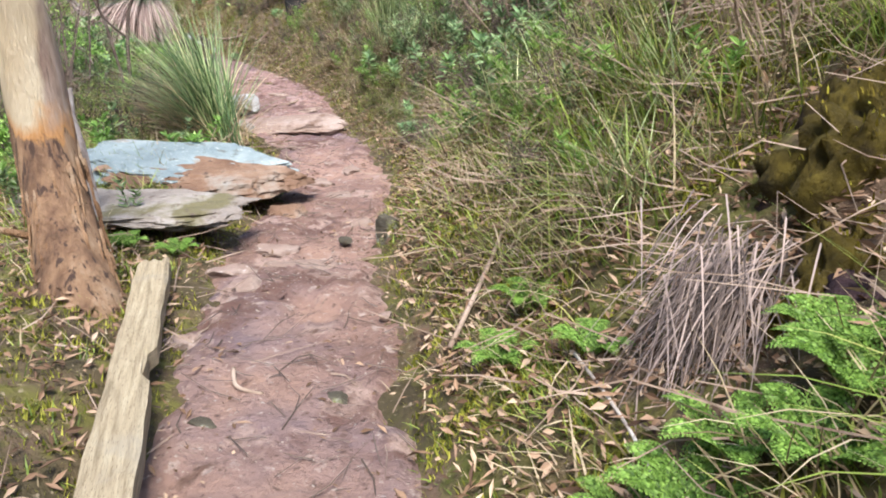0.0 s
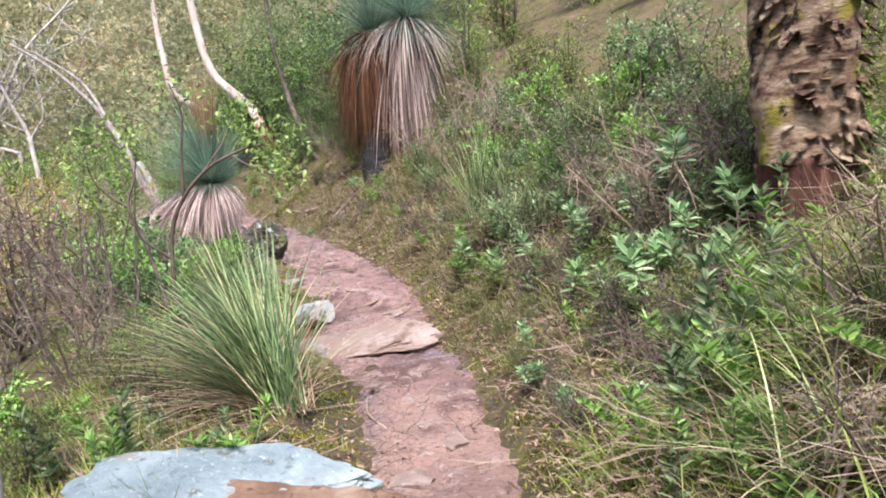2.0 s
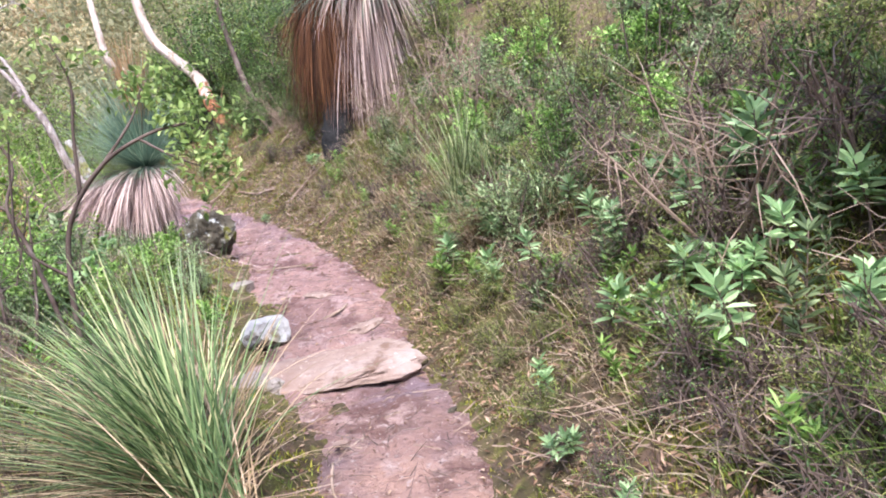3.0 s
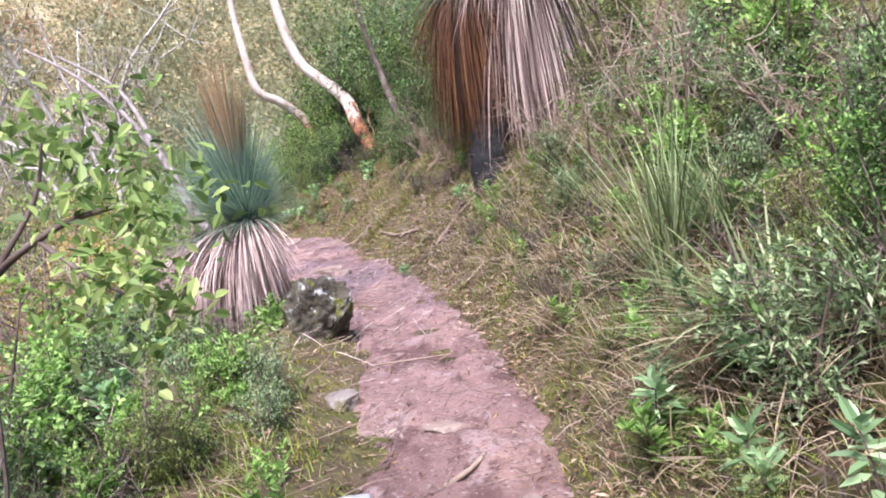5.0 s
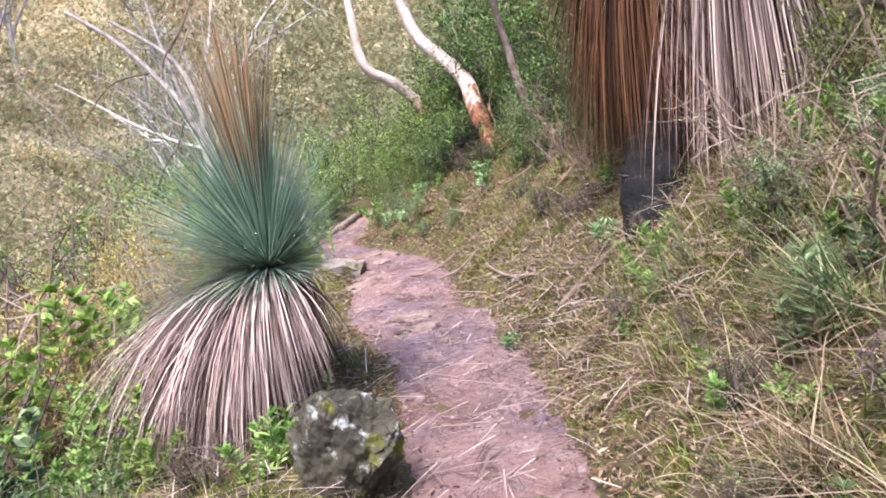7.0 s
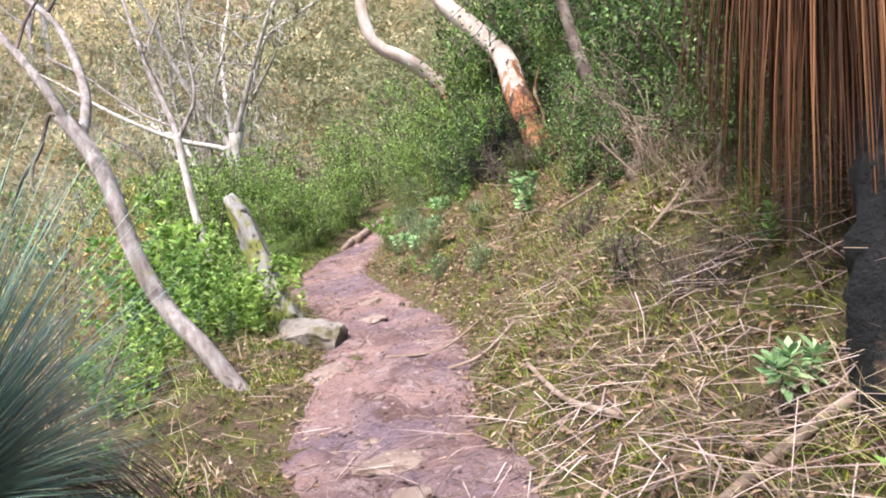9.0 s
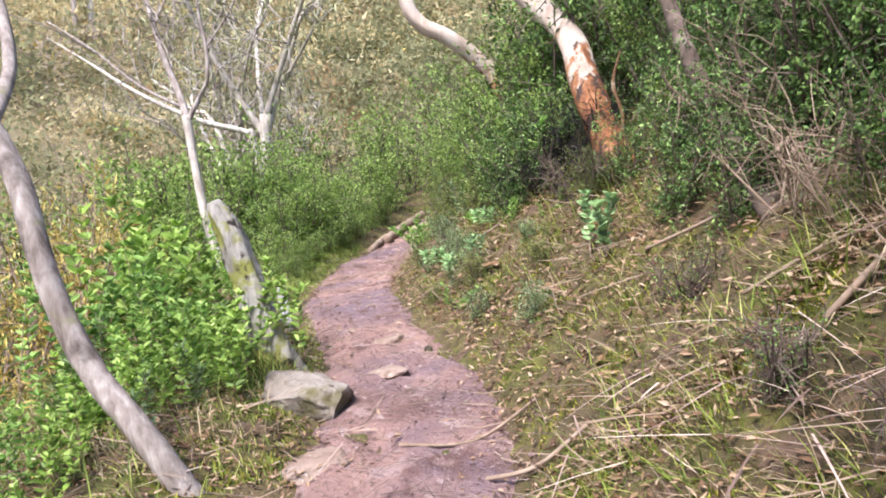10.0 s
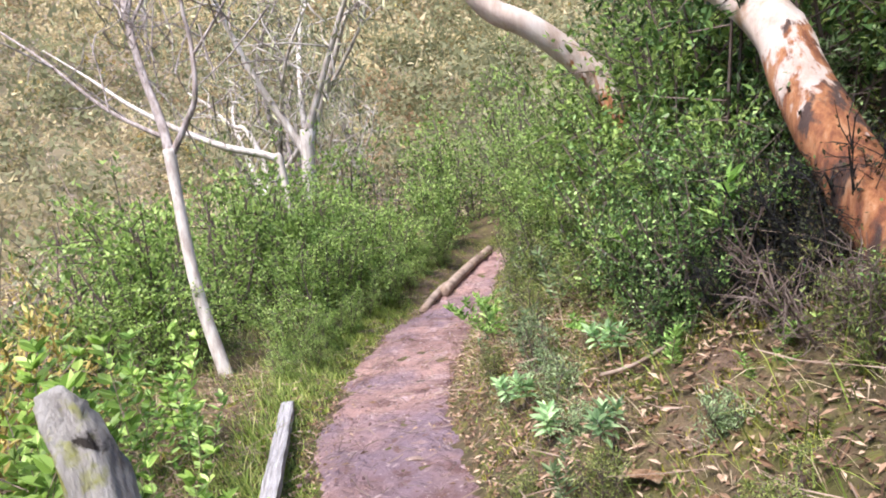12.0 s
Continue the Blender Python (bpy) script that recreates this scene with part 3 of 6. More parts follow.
lump = np.array([noise.fractal(Vector((x * 3.2, y * 3.2, 3)), .8, 2.1, 6) for x, y in zip(px.ravel(), py.ravel())]).reshape(px.shape)
fine = np.array([noise.noise(Vector((x * 13, y * 13, 1))) for x, y in zip(px.ravel(), py.ravel())]).reshape(px.shape)
pz = C[:, None, 2] + .014 + .034 * lump + .018 * fine - .026 * np.abs(lump) - .13 * np.clip(np.abs(across) - .80, 0, 1) + .035 * np.clip(np.abs(across) - .6, 0, .4)
n, m = px.shape
i, j = np.meshgrid(np.arange(n - 1), np.arange(m - 1), indexing="ij")
a = (i * m + j).ravel()
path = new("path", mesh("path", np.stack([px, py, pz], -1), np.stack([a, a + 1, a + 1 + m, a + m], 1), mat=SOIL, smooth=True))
tagged(path, "trodden pinkish-brown earth footpath with roots and grit", "path", kind="structure")


# ---- rocks, planks and logs ----
rock("slab", (-1.42, 4.20, .655), (1.12, .66, .15), 15, SLATE, "tilted blue-grey rock slab beside the path", 3, (11, 3), sharp=.13, cuts=14, level=5)
rock("slab", (-1.32, 4.02, .575), (1.06, .52, .22), 20, RUST, "rust-brown rock ledge under the grey slab", 8, (9, 3), sharp=.18, cuts=14, level=5)
rock("slab", (-1.48, 3.28, .615), (1.28, .58, .12), 2, PALE, "thin undercut rock slab behind the tree", 5, (4, 1), sharp=.2, cuts=14, level=5)
rock("rock", (-1.55, 3.48, .50), (.8, .40, .18), 4, LICHEN, "dark rock propping the thin slab", 6, sharp=.14)
rock("rock", (-.82, 3.86, .42), (.20, .30, .16), 30, RUST, "small angular brown rock at the path edge", 11)
rock("rock", (-.55, 4.35, .405), (.30, .24, .08), 10, PINK, "flat pinkish stone set in the path", 12)
rock("rock", (-.55, 2.98, .43), (.42, .14, .09), -4, PINK, "low stone step across the path", 14)
rock("rock", (-.25, 3.32, .50), (.13, .16, .18), 0, LICHEN, "dark stone in the bank beside the path", 15)
rock("stone", (-.86, 2.22, .455), (.17, .09, .06), 12, PINK, "small loose stone on the path", 16, level=3)
rock("stone", (-.30, 1.86, .455), (.09, .05, .035), -10, LICHEN, "small dark stone in the path", 17, level=3)
rock("slab", (-1.44, 6.84, .435), (1.02, .56, .2), 8, PINK, "flat worn rock slab forming a step in the path", 21, (3, -2), sharp=.1, level=5)
rock("rock", (-1.86, 6.62, .45), (.42, .30, .17), 20, PALE, "pale lumpy rock beside the step", 22)
rock("rock", (-1.90, 7.22, .60), (.30, .20, .20), 40, WHITESTONE, "white-topped stone at the path edge", 23)
rock("rock", (-3.06, 9.52, .89), (.52, .44, .60), 55, LICHEN, "dark lichen-spotted boulder beside the grass tree", 29, (12, 8), sharp=.22, cuts=12, level=5)
rock("rock", (-2.45, 8.45, .62), (.26, .20, .12), 0, PALE, "pale mossy stone on the path edge", 26)
rock("rock", (-5.64, 13.18, .94), (.66, .42, .30), 32, PALE, "pale pink-grey boulder at the path edge", 27, (0, 6))
rock("rock", (-5.18, 12.72, .86), (.34, .28, .12), 25, PINK, "low half-buried stone with moss at the path edge", 28)
for k, (x, y, w) in enumerate([(-.62, 1.7, .05), (-.2, 2.4, .04), (-.75, 2.7, .09), (-.45, 3.3, .06), (-.8, 5.2, .06), (-1.2, 5.9, .05), (-.7, 6.2, .04), (-2.2, 8.9, .05),
                               (-2.1, 9.6, .06), (-4.0, 11.6, .09), (-4.35, 12.1, .05), (-4.6, 12.5, .05), (-5.6, 14.2, .06), (-6.5, 14.5, .05), (-7.1, 15.4, .06), (-8.2, 16.7, .05)]):
    rock("stone", (x, y, float(np.interp(y, LINE[:, 1], LINE[:, 2])) + .015), (w * 1.6, w, w * .6), 40 * k, PINK if k % 3 else LICHEN, "small stone bedded in the earth path", 40 + k, level=2)


for k, (x, y, w, t) in enumerate([(-.72, 3.15, .15, 20), (-.42, 3.6, .11, 70), (-.78, 4.6, .14, 10), (-.62, 5.0, .13, 100), (-.85, 2.85, .13, 15),
                                  (-1.3, 7.4, .18, 60), (-1.75, 8.1, .15, 10), (-4.15, 11.95, .2, 40), (-3.9, 11.75, .14, 80), (-5.55, 13.75, .16, 20), (-6.0, 14.3, .13, 60)]):
    rock("stone", (x, y, float(np.interp(y, LINE[:, 1], LINE[:, 2])) + .012), (w * 1.5, w, .06), t, PINK, "flat worn stone bedded in the path", 140 + k, (4 * math.sin(k), 4 * math.cos(k)), level=3, sharp=.18)


def plank(name, a, b, width, thick, mat, label, notch=False):
    """A split board lying from a to b, with worn ends and a raised grain."""
    a, b = np.array(a, float), np.array(b, float)
    L = np.linalg.norm(b - a)
    nl, nw = 48, 9
    g = np.random.default_rng(int(L * 1000))
    ends = g.normal(0, .012, (2, nw))
    rows = []
    for side in (1, -1):
        for i in range(nl + 1):
            t = i / nl
            for j in range(nw):
                w = (j / (nw - 1) - .5) * width
                edge = .002 * math.sin(t * 23) + .0015 * math.sin(t * 57 + 1) if j in (0, nw - 1) else 0
                if notch and j >= nw - 2 and .52 < t < .60:
                    edge -= .022
                y = t * L + (ends[0, j] if i == 0 else ends[1, j] if i == nl else 0)
                z = side * thick / 2 - (side > 0) * (.006 * (j in (0, nw - 1)) + .004 * abs(math.sin(j * 1.9 + t * 2.5)))
                rows.append((w + edge * (1 if j else -1), y, z))
    V = np.array(rows)
    per = (nl + 1) * nw
    i, j = np.meshgrid(np.arange(nl), np.arange(nw - 1), indexing="ij")
    q = (i * nw + j).ravel()
    Q = [np.stack([q, q + 1, q + 1 + nw, q + nw], 1), np.stack([q + nw, q + 1 + nw, q + 1, q], 1) + per]
    ring = [j for j in range(nw)] + [i * nw + nw - 1 for i in range(1, nl + 1)] + [nl * nw + j for j in range(nw - 2, -1, -1)] + [i * nw for i in range(nl - 1, 0, -1)]
    ring = np.array(ring)
    nxt = np.roll(ring, -1)
    Q.append(np.stack([nxt, ring, ring + per, nxt + per], 1))
    ob = new(name, mesh(name, V, np.concatenate(Q), mat=mat))
    d = Vector(b - a)
    ob.matrix_basis = Matrix.Translation(a) @ d.to_track_quat("Y", "Z").to_matrix().to_4x4()
    return tagged(ob, label, "plank")


plank("plank", (-.52, .75, .565), (-1.075, 2.64, .575), .112, .06, WOOD, "weathered split timber plank edging the path", True)
plank("plank", (-6.86, 14.22, .96), (-8.40, 15.60, .86), .085, .06, GREYWOOD, "grey weathered edging board half sunk in grass")


def log(points, radius, label, mat=GREYBARK, name="log"):
    P = np.array(points, float)
    c = P[0].copy()
    ob = new(name, mesh(name, *tube(P - c, np.linspace(radius, radius * .8, len(P)), 10, .1, 5, 3), mat=mat, smooth=True))
    ob.location = c
    return tagged(ob, label, "log")


log([(-10.1, 19.3, .64), (-10.6, 20.4, .66), (-11.05, 21.6, .70)], .07, "grey log edging the far bend of the path", TWIG)
log([(-9.9, 18.7, .60), (-10.2, 19.4, .66), (-10.35, 19.9, .64)], .05, "short fallen log under the bushes", TWIG)


# ---- trees ----
def limb(name, points, radii, mat, parent, seed=1, sides=12, rough=.06, label=""):
    P = np.array(points, float) - np.array(parent.location)
    return part(name, tube(P, radii, sides, rough, 6, seed), mat, parent, label, True)


def spray(tips, n, spread_, length, width, droop=.5, fine=False):
    """Leaves hung round branch tips."""
    tips = np.repeat(np.asarray(tips, float), n, axis=0)
    P = tips + rng.normal(0, spread_, tips.shape)
    D = rng.normal(0, 1, tips.shape) - np.array([0, 0, droop])
    return leaves(P, D, length * rng.uniform(.7, 1.3, len(P)), width * rng.uniform(.7, 1.3, len(P)), fine=fine)


# trunk beside the start of the path
t1 = thing("tree", (-1.2, 2.32, .45), "leaning gum trunk with peeling orange-brown bark beside plank", "tree")
limb("trunk", [(-1.17, 2.26, .36), (-1.19, 2.30, .52), (-1.27, 2.41, .72), (-1.35, 2.53, .95), (-1.40, 2.60, 1.32), (-1.425, 2.60, 1.55), (-1.48, 2.60, 1.85), (-1.62, 2.62, 2.6), (-1.9, 2.7, 3.7), (-2.1, 2.8, 5.0)],
     [.17, .130, .108, .102, .098, .094, .088, .078, .062, .045], PEELED, t1, 4, 28, .07)
limb("branch", [(-1.45, 2.58, .70), (-1.62, 2.50, .77), (-1.82, 2.40, .80)], [.016, .012, .006], STRINGY, t1, 2, 6)
strips = []
for k in range(150):
    a = rng.uniform(0, 6.3)
    f = rng.uniform(0.05, 1)
    c = np.array([-1.19, 2.30, .52]) * (1 - f) + np.array([-1.38, 2.60, 1.08]) * f - np.array([-1.2, 2.32, .45])
    r = .124 * (1 - f) + .100 * f
    b = c + np.array([math.cos(a) * r, math.sin(a) * r, 0])
    e = b + np.array([.10, -.16, -.43]) * rng.uniform(.12, .4)
    o = np.array([math.cos(a), math.sin(a), .2])
    w = rng.uniform(.003, .008)
    strips.append(tube([b, (b + e) / 2 + o * rng.uniform(.002, .008), e + o * rng.uniform(0, .022)], [w, w, w * .4], 4, 0, 2))
tagged(part("bark_strip", join(*strips), STRINGY, t1, "loose strips of peeling bark"), kind="stuff")
log([(-1.15, 2.35, .52), (-1.3, 2.05, .53), (-1.62, 1.75, .50)], .022, "bleached dead stick on the ground beside the plank", WHITEBARK, "stick")

stub = thing("dead_stub", (-1.55, 3.22, .60), "dead forked grey branch stub beside the slab", "stump")
limb("stem", [(-1.50, 3.14, .55), (-1.55, 3.20, .82), (-1.60, 3.26, .98), (-1.66, 3.31, 1.12), (-1.79, 3.36, 1.23)], [.028, .024, .022, .02, .008], GREYBARK, stub, 21, 9, .15)
limb("branch", [(-1.62, 3.28, 1.03), (-1.62, 3.30, 1.10), (-1.62, 3.31, 1.16)], [.016, .014, .008], GREYBARK, stub, 22, 7, .15)
limb("branch", [(-1.66, 3.31, 1.11), (-1.75, 3.30, 1.13), (-1.82, 3.29, 1.17)], [.012, .010, .005], GREYBARK, stub, 23, 7, .15)
# two bending gums on the bank, red where the bark is stripped
g1 = thing("tree", (-4.55, 15.15, 1.72), "bent gum tree with white upper bark and stripped red lower trunk", "tree", "bending gums")
limb("trunk", [(-4.50, 15.08, 1.55), (-4.62, 15.22, 1.76), (-4.85, 15.48, 2.02), (-5.11, 15.78, 2.43), (-5.22, 15.93, 2.67), (-5.44, 16.17, 2.89), (-5.79, 16.37, 3.18), (-6.13, 16.47, 3.52), (-6.37, 16.61, 4.1), (-6.6, 16.9, 5.2), (-6.7, 17.2, 6.5)],
     [.17, .135, .118, .108, .10, .096, .09, .085, .08, .07, .05], GUMTALL, g1, 5, 26, .07)
limb("bark_strip", [(-4.60, 15.10, 1.75), (-4.63, 15.13, 1.95), (-4.60, 15.16, 2.15), (-4.66, 15.2, 2.35), (-4.62, 15.26, 2.55)], [.010, .014, .010, .013, .004], STRINGY, g1, 2, 6, .2, "hanging strip of pale bark")
g2 = thing("tree", (-6.2, 16.9, 1.4), "slender bent gum with pale limb and orange base in bushes", "tree", "bending gums")
limb("trunk", [(-6.0, 16.7, 1.2), (-6.2, 16.85, 1.9), (-6.45, 16.95, 2.5), (-6.60, 16.86, 2.77), (-6.78, 16.66, 3.02), (-7.0, 16.55, 3.18), (-7.1, 16.5, 3.40), (-7.2, 16.6, 3.9), (-7.4, 16.9, 4.8), (-7.5, 17.2, 6)],
     [.11, .095, .085, .08, .075, .07, .066, .06, .05, .035], GUMSLIM, g2, 7, 20, .07)
# leaf crowns, mostly out of view, added to keep light off the bank
tips = np.array([-2.2, 2.1, 5.2]) + rng.normal(0, 1, (90, 3)) * np.array([1.1, 1.1, .6])
tagged(part("foliage", spray(tips, 26, .28, .13, .026, .8), GUMLEAF, g1), kind="stuff")
tips = np.array([-1.3, .4, 4.9]) + rng.normal(0, 1, (70, 3)) * np.array([1.0, 1.0, .6])
tagged(part("foliage", spray(tips, 26, .28, .13, .026, .8), GUMLEAF, g2), kind="stuff")
tips = np.concatenate([np.array([.3, .7, 2.6]) + rng.normal(0, 1, (60, 3)) * np.array([.55, .45, .55]), np.array([1.1, .5, 2.6]) + rng.normal(0, 1, (50, 3)) * np.array([.5, .45, .6])])
tagged(part("foliage", spray(tips, 34, .16, .05, .024, .2), BUSH, g2, "small dark green leaves behind the limbs"), kind="stuff")
g3 = thing("tree", (-3.45, 13.75, 1.7), "thin dark leaning trunk on the bank", "tree")
limb("trunk", [(-3.40, 13.70, 1.6), (-3.7, 14.15, 1.95), (-4.05, 14.7, 2.45), (-4.3, 15.1, 3.0), (-4.5, 15.3, 3.8), (-4.6, 15.5, 5)], [.06, .052, .046, .04, .035, .025], DARKTWIG, g3, 9, 12, .08)
# a low spray, and a high one added out of view to shade the bank
tips = np.concatenate([np.array([-.6, 1.2, 2.1]) + rng.normal(0, .5, (70, 3)) * np.array([1, 1, .7]), np.array([-.9, 1.6, 3.6]) + rng.normal(0, .9, (70, 3)) * np.array([1, 1, .6])])
tagged(part("foliage", spray(tips, 16, .12, .09, .022, .6), SAGE, g3), kind="stuff")

# leaning grey tree on the valley side
lt = thing("tree", (-5.40, 12.30, .93), "leaning grey tree with bare crooked branches beside the path", "tree")
limb("trunk", [(-5.30, 12.26, .88), (-5.36, 12.22, 1.02), (-5.48, 12.17, 1.25), (-5.64, 12.14, 1.45), (-5.75, 12.12, 1.70), (-5.83, 12.12, 1.96), (-5.93, 12.15, 2.22), (-6.08, 12.15, 2.47), (-6.17, 12.13, 2.60)],
     [.062, .055, .052, .050, .048, .048, .048, .046, .042], GREYBARK, lt, 11, 16, .08)
for pts, r in (([(-6.12, 12.14, 2.53), (-6.24, 12.11, 2.79), (-6.53, 12.11, 3.13), (-6.86, 12.08, 3.46), (-7.3, 12.0, 3.8)], .034),
               ([(-6.07, 12.15, 2.45), (-6.30, 12.40, 2.73), (-6.57, 12.54, 3.12), (-6.84, 12.56, 3.39), (-7.29, 12.45, 3.74)], .034),
               ([(-6.13, 12.14, 2.55), (-6.22, 12.10, 2.62), (-6.28, 12.02, 2.42), (-6.37, 11.94, 2.29), (-6.5, 11.9, 2.1)], .015),
               ([(-6.30, 12.0, 2.40), (-6.22, 11.9, 2.25), (-6.1, 11.85, 2.2)], .009), ([(-6.4, 12.1, 3.0), (-6.5, 12.3, 3.25), (-6.4, 12.5, 3.5)], .012),
               ([(-6.75, 12.56, 3.3), (-6.7, 12.8, 3.6), (-6.8, 13.1, 3.9)], .012), ([(-6.5, 12.1, 3.1), (-6.8, 11.9, 3.05), (-7.1, 11.8, 2.8)], .010)):
    limb("branch", pts, np.linspace(r, r * .45, len(pts)), GREYBARK if r > .03 else DARKTWIG, lt, 12, 8, .1)

# slim white tree further along, and the mossy stump
tt = thing("tree", (-9.75, 16.05, .80), "slim pale-barked tree forking above the bushes", "tree")
limb("trunk", [(-9.72, 16.03, .70), (-9.76, 16.02, .88), (-9.91, 16.02, 1.55), (-10.0, 16.07, 2.30), (-10.05, 16.11, 2.70)], [.07, .058, .05, .045, .055], WHITEBARK, tt, 13, 14, .06)
for pts, r in (([(-10.05, 16.11, 2.66), (-10.15, 16.15, 2.94), (-10.41, 16.22, 3.43), (-10.71, 16.35, 4.07), (-10.99, 16.49, 4.7), (-11.2, 16.6, 5.5)], .045),
               ([(-10.03, 16.12, 2.66), (-9.92, 16.23, 2.89), (-9.79, 16.28, 3.09), (-9.81, 16.35, 3.5), (-9.86, 16.37, 3.88), (-9.86, 16.45, 4.6)], .03),
               ([(-10.1, 16.13, 2.8), (-10.5, 15.9, 3.1), (-11.0, 15.7, 3.6), (-11.6, 15.6, 4.0)], .022), ([(-10.6, 16.3, 3.8), (-10.5, 16.6, 4.3), (-10.2, 16.8, 4.9)], .018),
               ([(-9.81, 16.33, 3.4), (-9.5, 16.6, 3.9), (-9.3, 16.7, 4.5)], .014), ([(-10.9, 15.75, 3.5), (-11.0, 15.3, 3.8), (-11.3, 15.0, 4.0)], .010)):
    limb("branch", pts, np.linspace(r, r * .4, len(pts)), GREYBARK, tt, 14, 9, .08)
tw = []
for k in range(60):
    c = np.array([-10.3, 16.3, 3.6]) + rng.normal(0, 1, 3) * np.array([.55, .25, .55]) - np.array(tt.location)
    e = c + rng.normal(0, .35, 3) + np.array([-.1, 0, .2])
    tw.append(tube([c, (c + e) / 2 + rng.normal(0, .05, 3), e], [.008, .006, .003], 4, 0, 2))
tagged(part("twig", join(*tw), GREYBARK, tt, "fine grey twigs"), kind="stuff")
tips = np.array([-.7, .3, 3.7]) + rng.normal(0, 1, (46, 3)) * np.array([.9, .6, .35])
tagged(part("foliage", spray(tips, 12, .16, .09, .018, .9), GUMLEAF, tt), kind="stuff")
st = thing("stump", (-6.20, 13.50, 1.0), "leaning grey dead stump with yellow-green moss", "stump")
limb("trunk", [(-6.12, 13.50, .88), (-6.20, 13.49, 1.15), (-6.29, 13.48, 1.50), (-6.36, 13.47, 1.76), (-6.42, 13.46, 1.90), (-6.44, 13.45, 1.97)], [.125, .098, .082, .074, .062, .03], MOSSWOOD, st, 15, 30, .26)
dl = thing("dead_limb", (-12.40, 19.15, .1), "bleached bare limb arching above the bushes", "branch")
limb("branch", [(-12.40, 19.15, .1), (-12.42, 19.12, 2.3), (-12.5, 19.05, 2.54), (-12.96, 18.69, 2.76), (-13.36, 18.4, 3.02), (-13.9, 18.05, 3.45), (-14.7, 17.9, 4.0), (-15.4, 17.7, 4.5)], [.05, .05, .05, .046, .040, .030, .018, .008], WHITEBARK, dl, 3, 10, .1)


def gum(place, scale, turn, seed, bark, label, lean=.2, crown=True):
    """A spindly gum: a forked trunk, crooked limbs, thin hanging leaf sprays."""
    g = np.random.default_rng(seed)
    ob = thing("gum_tree", place, label, "tree", "gums across the valley", turn, scale)
    fork = g.uniform(1.6, 2.4)
    base = np.array([[0, 0, -.4], [0, 0, 0], [lean * .4, .03, fork * .5], [lean, .1, fork]])
    part("trunk", tube(base, [.15, .12, .10, .09], 10, .08, 5, seed), bark, ob, "", True)
    ends = []
    for k in range(4):
        a = g.uniform(0, 6.3) if k else 0
        p = [base[-1] - (0, 0, .05 + .2 * k)]
        d = np.array([math.cos(a) * .5, math.sin(a) * .5, 1.0])
        for q in range(5):
            p.append(p[-1] + d * g.uniform(.45, .7))
            d = d + g.normal(0, .28, 3)
            d[2] = max(d[2], .25)
            if q > 1:
                ends.append(p[-1])
        tw = [tube(p, np.linspace(.06, .014, 6), 7, .1, 3, seed + k)]
        for q in range(2, 6):
            for _ in range(4):
                e = p[q] + g.normal(0, .45, 3) + (0, 0, .15)
                tw.append(tube([p[q], (p[q] + e) / 2 + g.normal(0, .08, 3), e], [.016, .011, .005], 4, 0, 2))
                ends.append(e)
        part("branch", join(*tw), bark, ob, "", True)
    if crown:
        tagged(part("foliage", spray(np.array(ends), 20, .24, .16, .032, .9), GUMLEAF, ob), kind="stuff")
    return ob


gum((-16.2, 22.5, ground_at(-16.2, 22.5)), 1.5, .6, 31, WHITEBARK, "pale forked gum tree standing above the green bushes")
gum((-17.3, 22.9, ground_at(-17.3, 22.9)), 1.45, 2.6, 32, WHITEBARK, "leaning white gum with crooked limbs", .5)


# ---- grass trees ----
def crown(place, n, length, lo, hi, width=.006, side=0.0, heading=3.4, shrink=.66):
    az = rng.uniform(0, 2 * np.pi, n)
    lean = lo + (hi - lo) * rng.uniform(0, 1, n) ** .95
    length = length * (1 - shrink * np.clip(lean / 1.4, 0, 1)) * (1 + side * np.cos(az - heading) * np.clip(lean, 0, 1))
    b = np.zeros((n, 3)) + np.stack([np.cos(az), np.sin(az), np.zeros(n)], 1) * (.05 * lean[:, None])
    return blades(b + np.array(place), az, lean, rng.uniform(0, .25, n) + lean * .1, length * rng.uniform(.75, 1.08, n), width, 4)


def skirt(place, n, length, radius, az0=0.0, az1=6.283, width=.009, flare=1.2, inner=.3, side=0.0, heading=3.4, drop=3.05):
    """Dead leaves that start outwards and hang down."""
    az = rng.uniform(az0, az1, n)
    lean = rng.uniform(flare, max(2.3, flare + .5), n)
    r = radius * rng.uniform(.3, 1, n)
    b = np.stack([np.cos(az) * r * inner, np.sin(az) * r * inner, rng.uniform(-.12, .02, n)], 1)
    return blades(b + np.array(place), az + rng.normal(0, .12, n), lean, (drop - lean) * rng.uniform(.75, 1.05, n), length * rng.uniform(.6, 1.08, n) * (1 + side * np.cos(az - heading)), width, 5)


x1 = thing("grass_tree", (-3.80, 10.02, .82), "grass tree with blue-green needle crown and pale dead skirt", "grass tree", "grass trees")
part("trunk", tube([(.02, -.02, -.12), (0, 0, .2), (0, .06, .5), (-.01, .09, .80)], [.15, .14, .12, .10], 14, .12, 5, 3), CHARSHADE, x1, "blackened short trunk", True)
tagged(part("leaf_crown", join(crown((-.01, .1, .78), 2300, .80, .05, 1.68, .0062, .42, 3.4, .28), crown((-.01, .1, .80), 480, 1.3, .02, 1.35, .005, .55, 3.3, .35)), SPIKE, x1, "blue-green needle leaves"), kind="stuff")
tagged(part("dry_spike", crown((-.01, .1, .80), 240, 1.38, .02, .20, .008), SPIKEDRY, x1, "orange dry leaves standing in the crown"), kind="stuff")
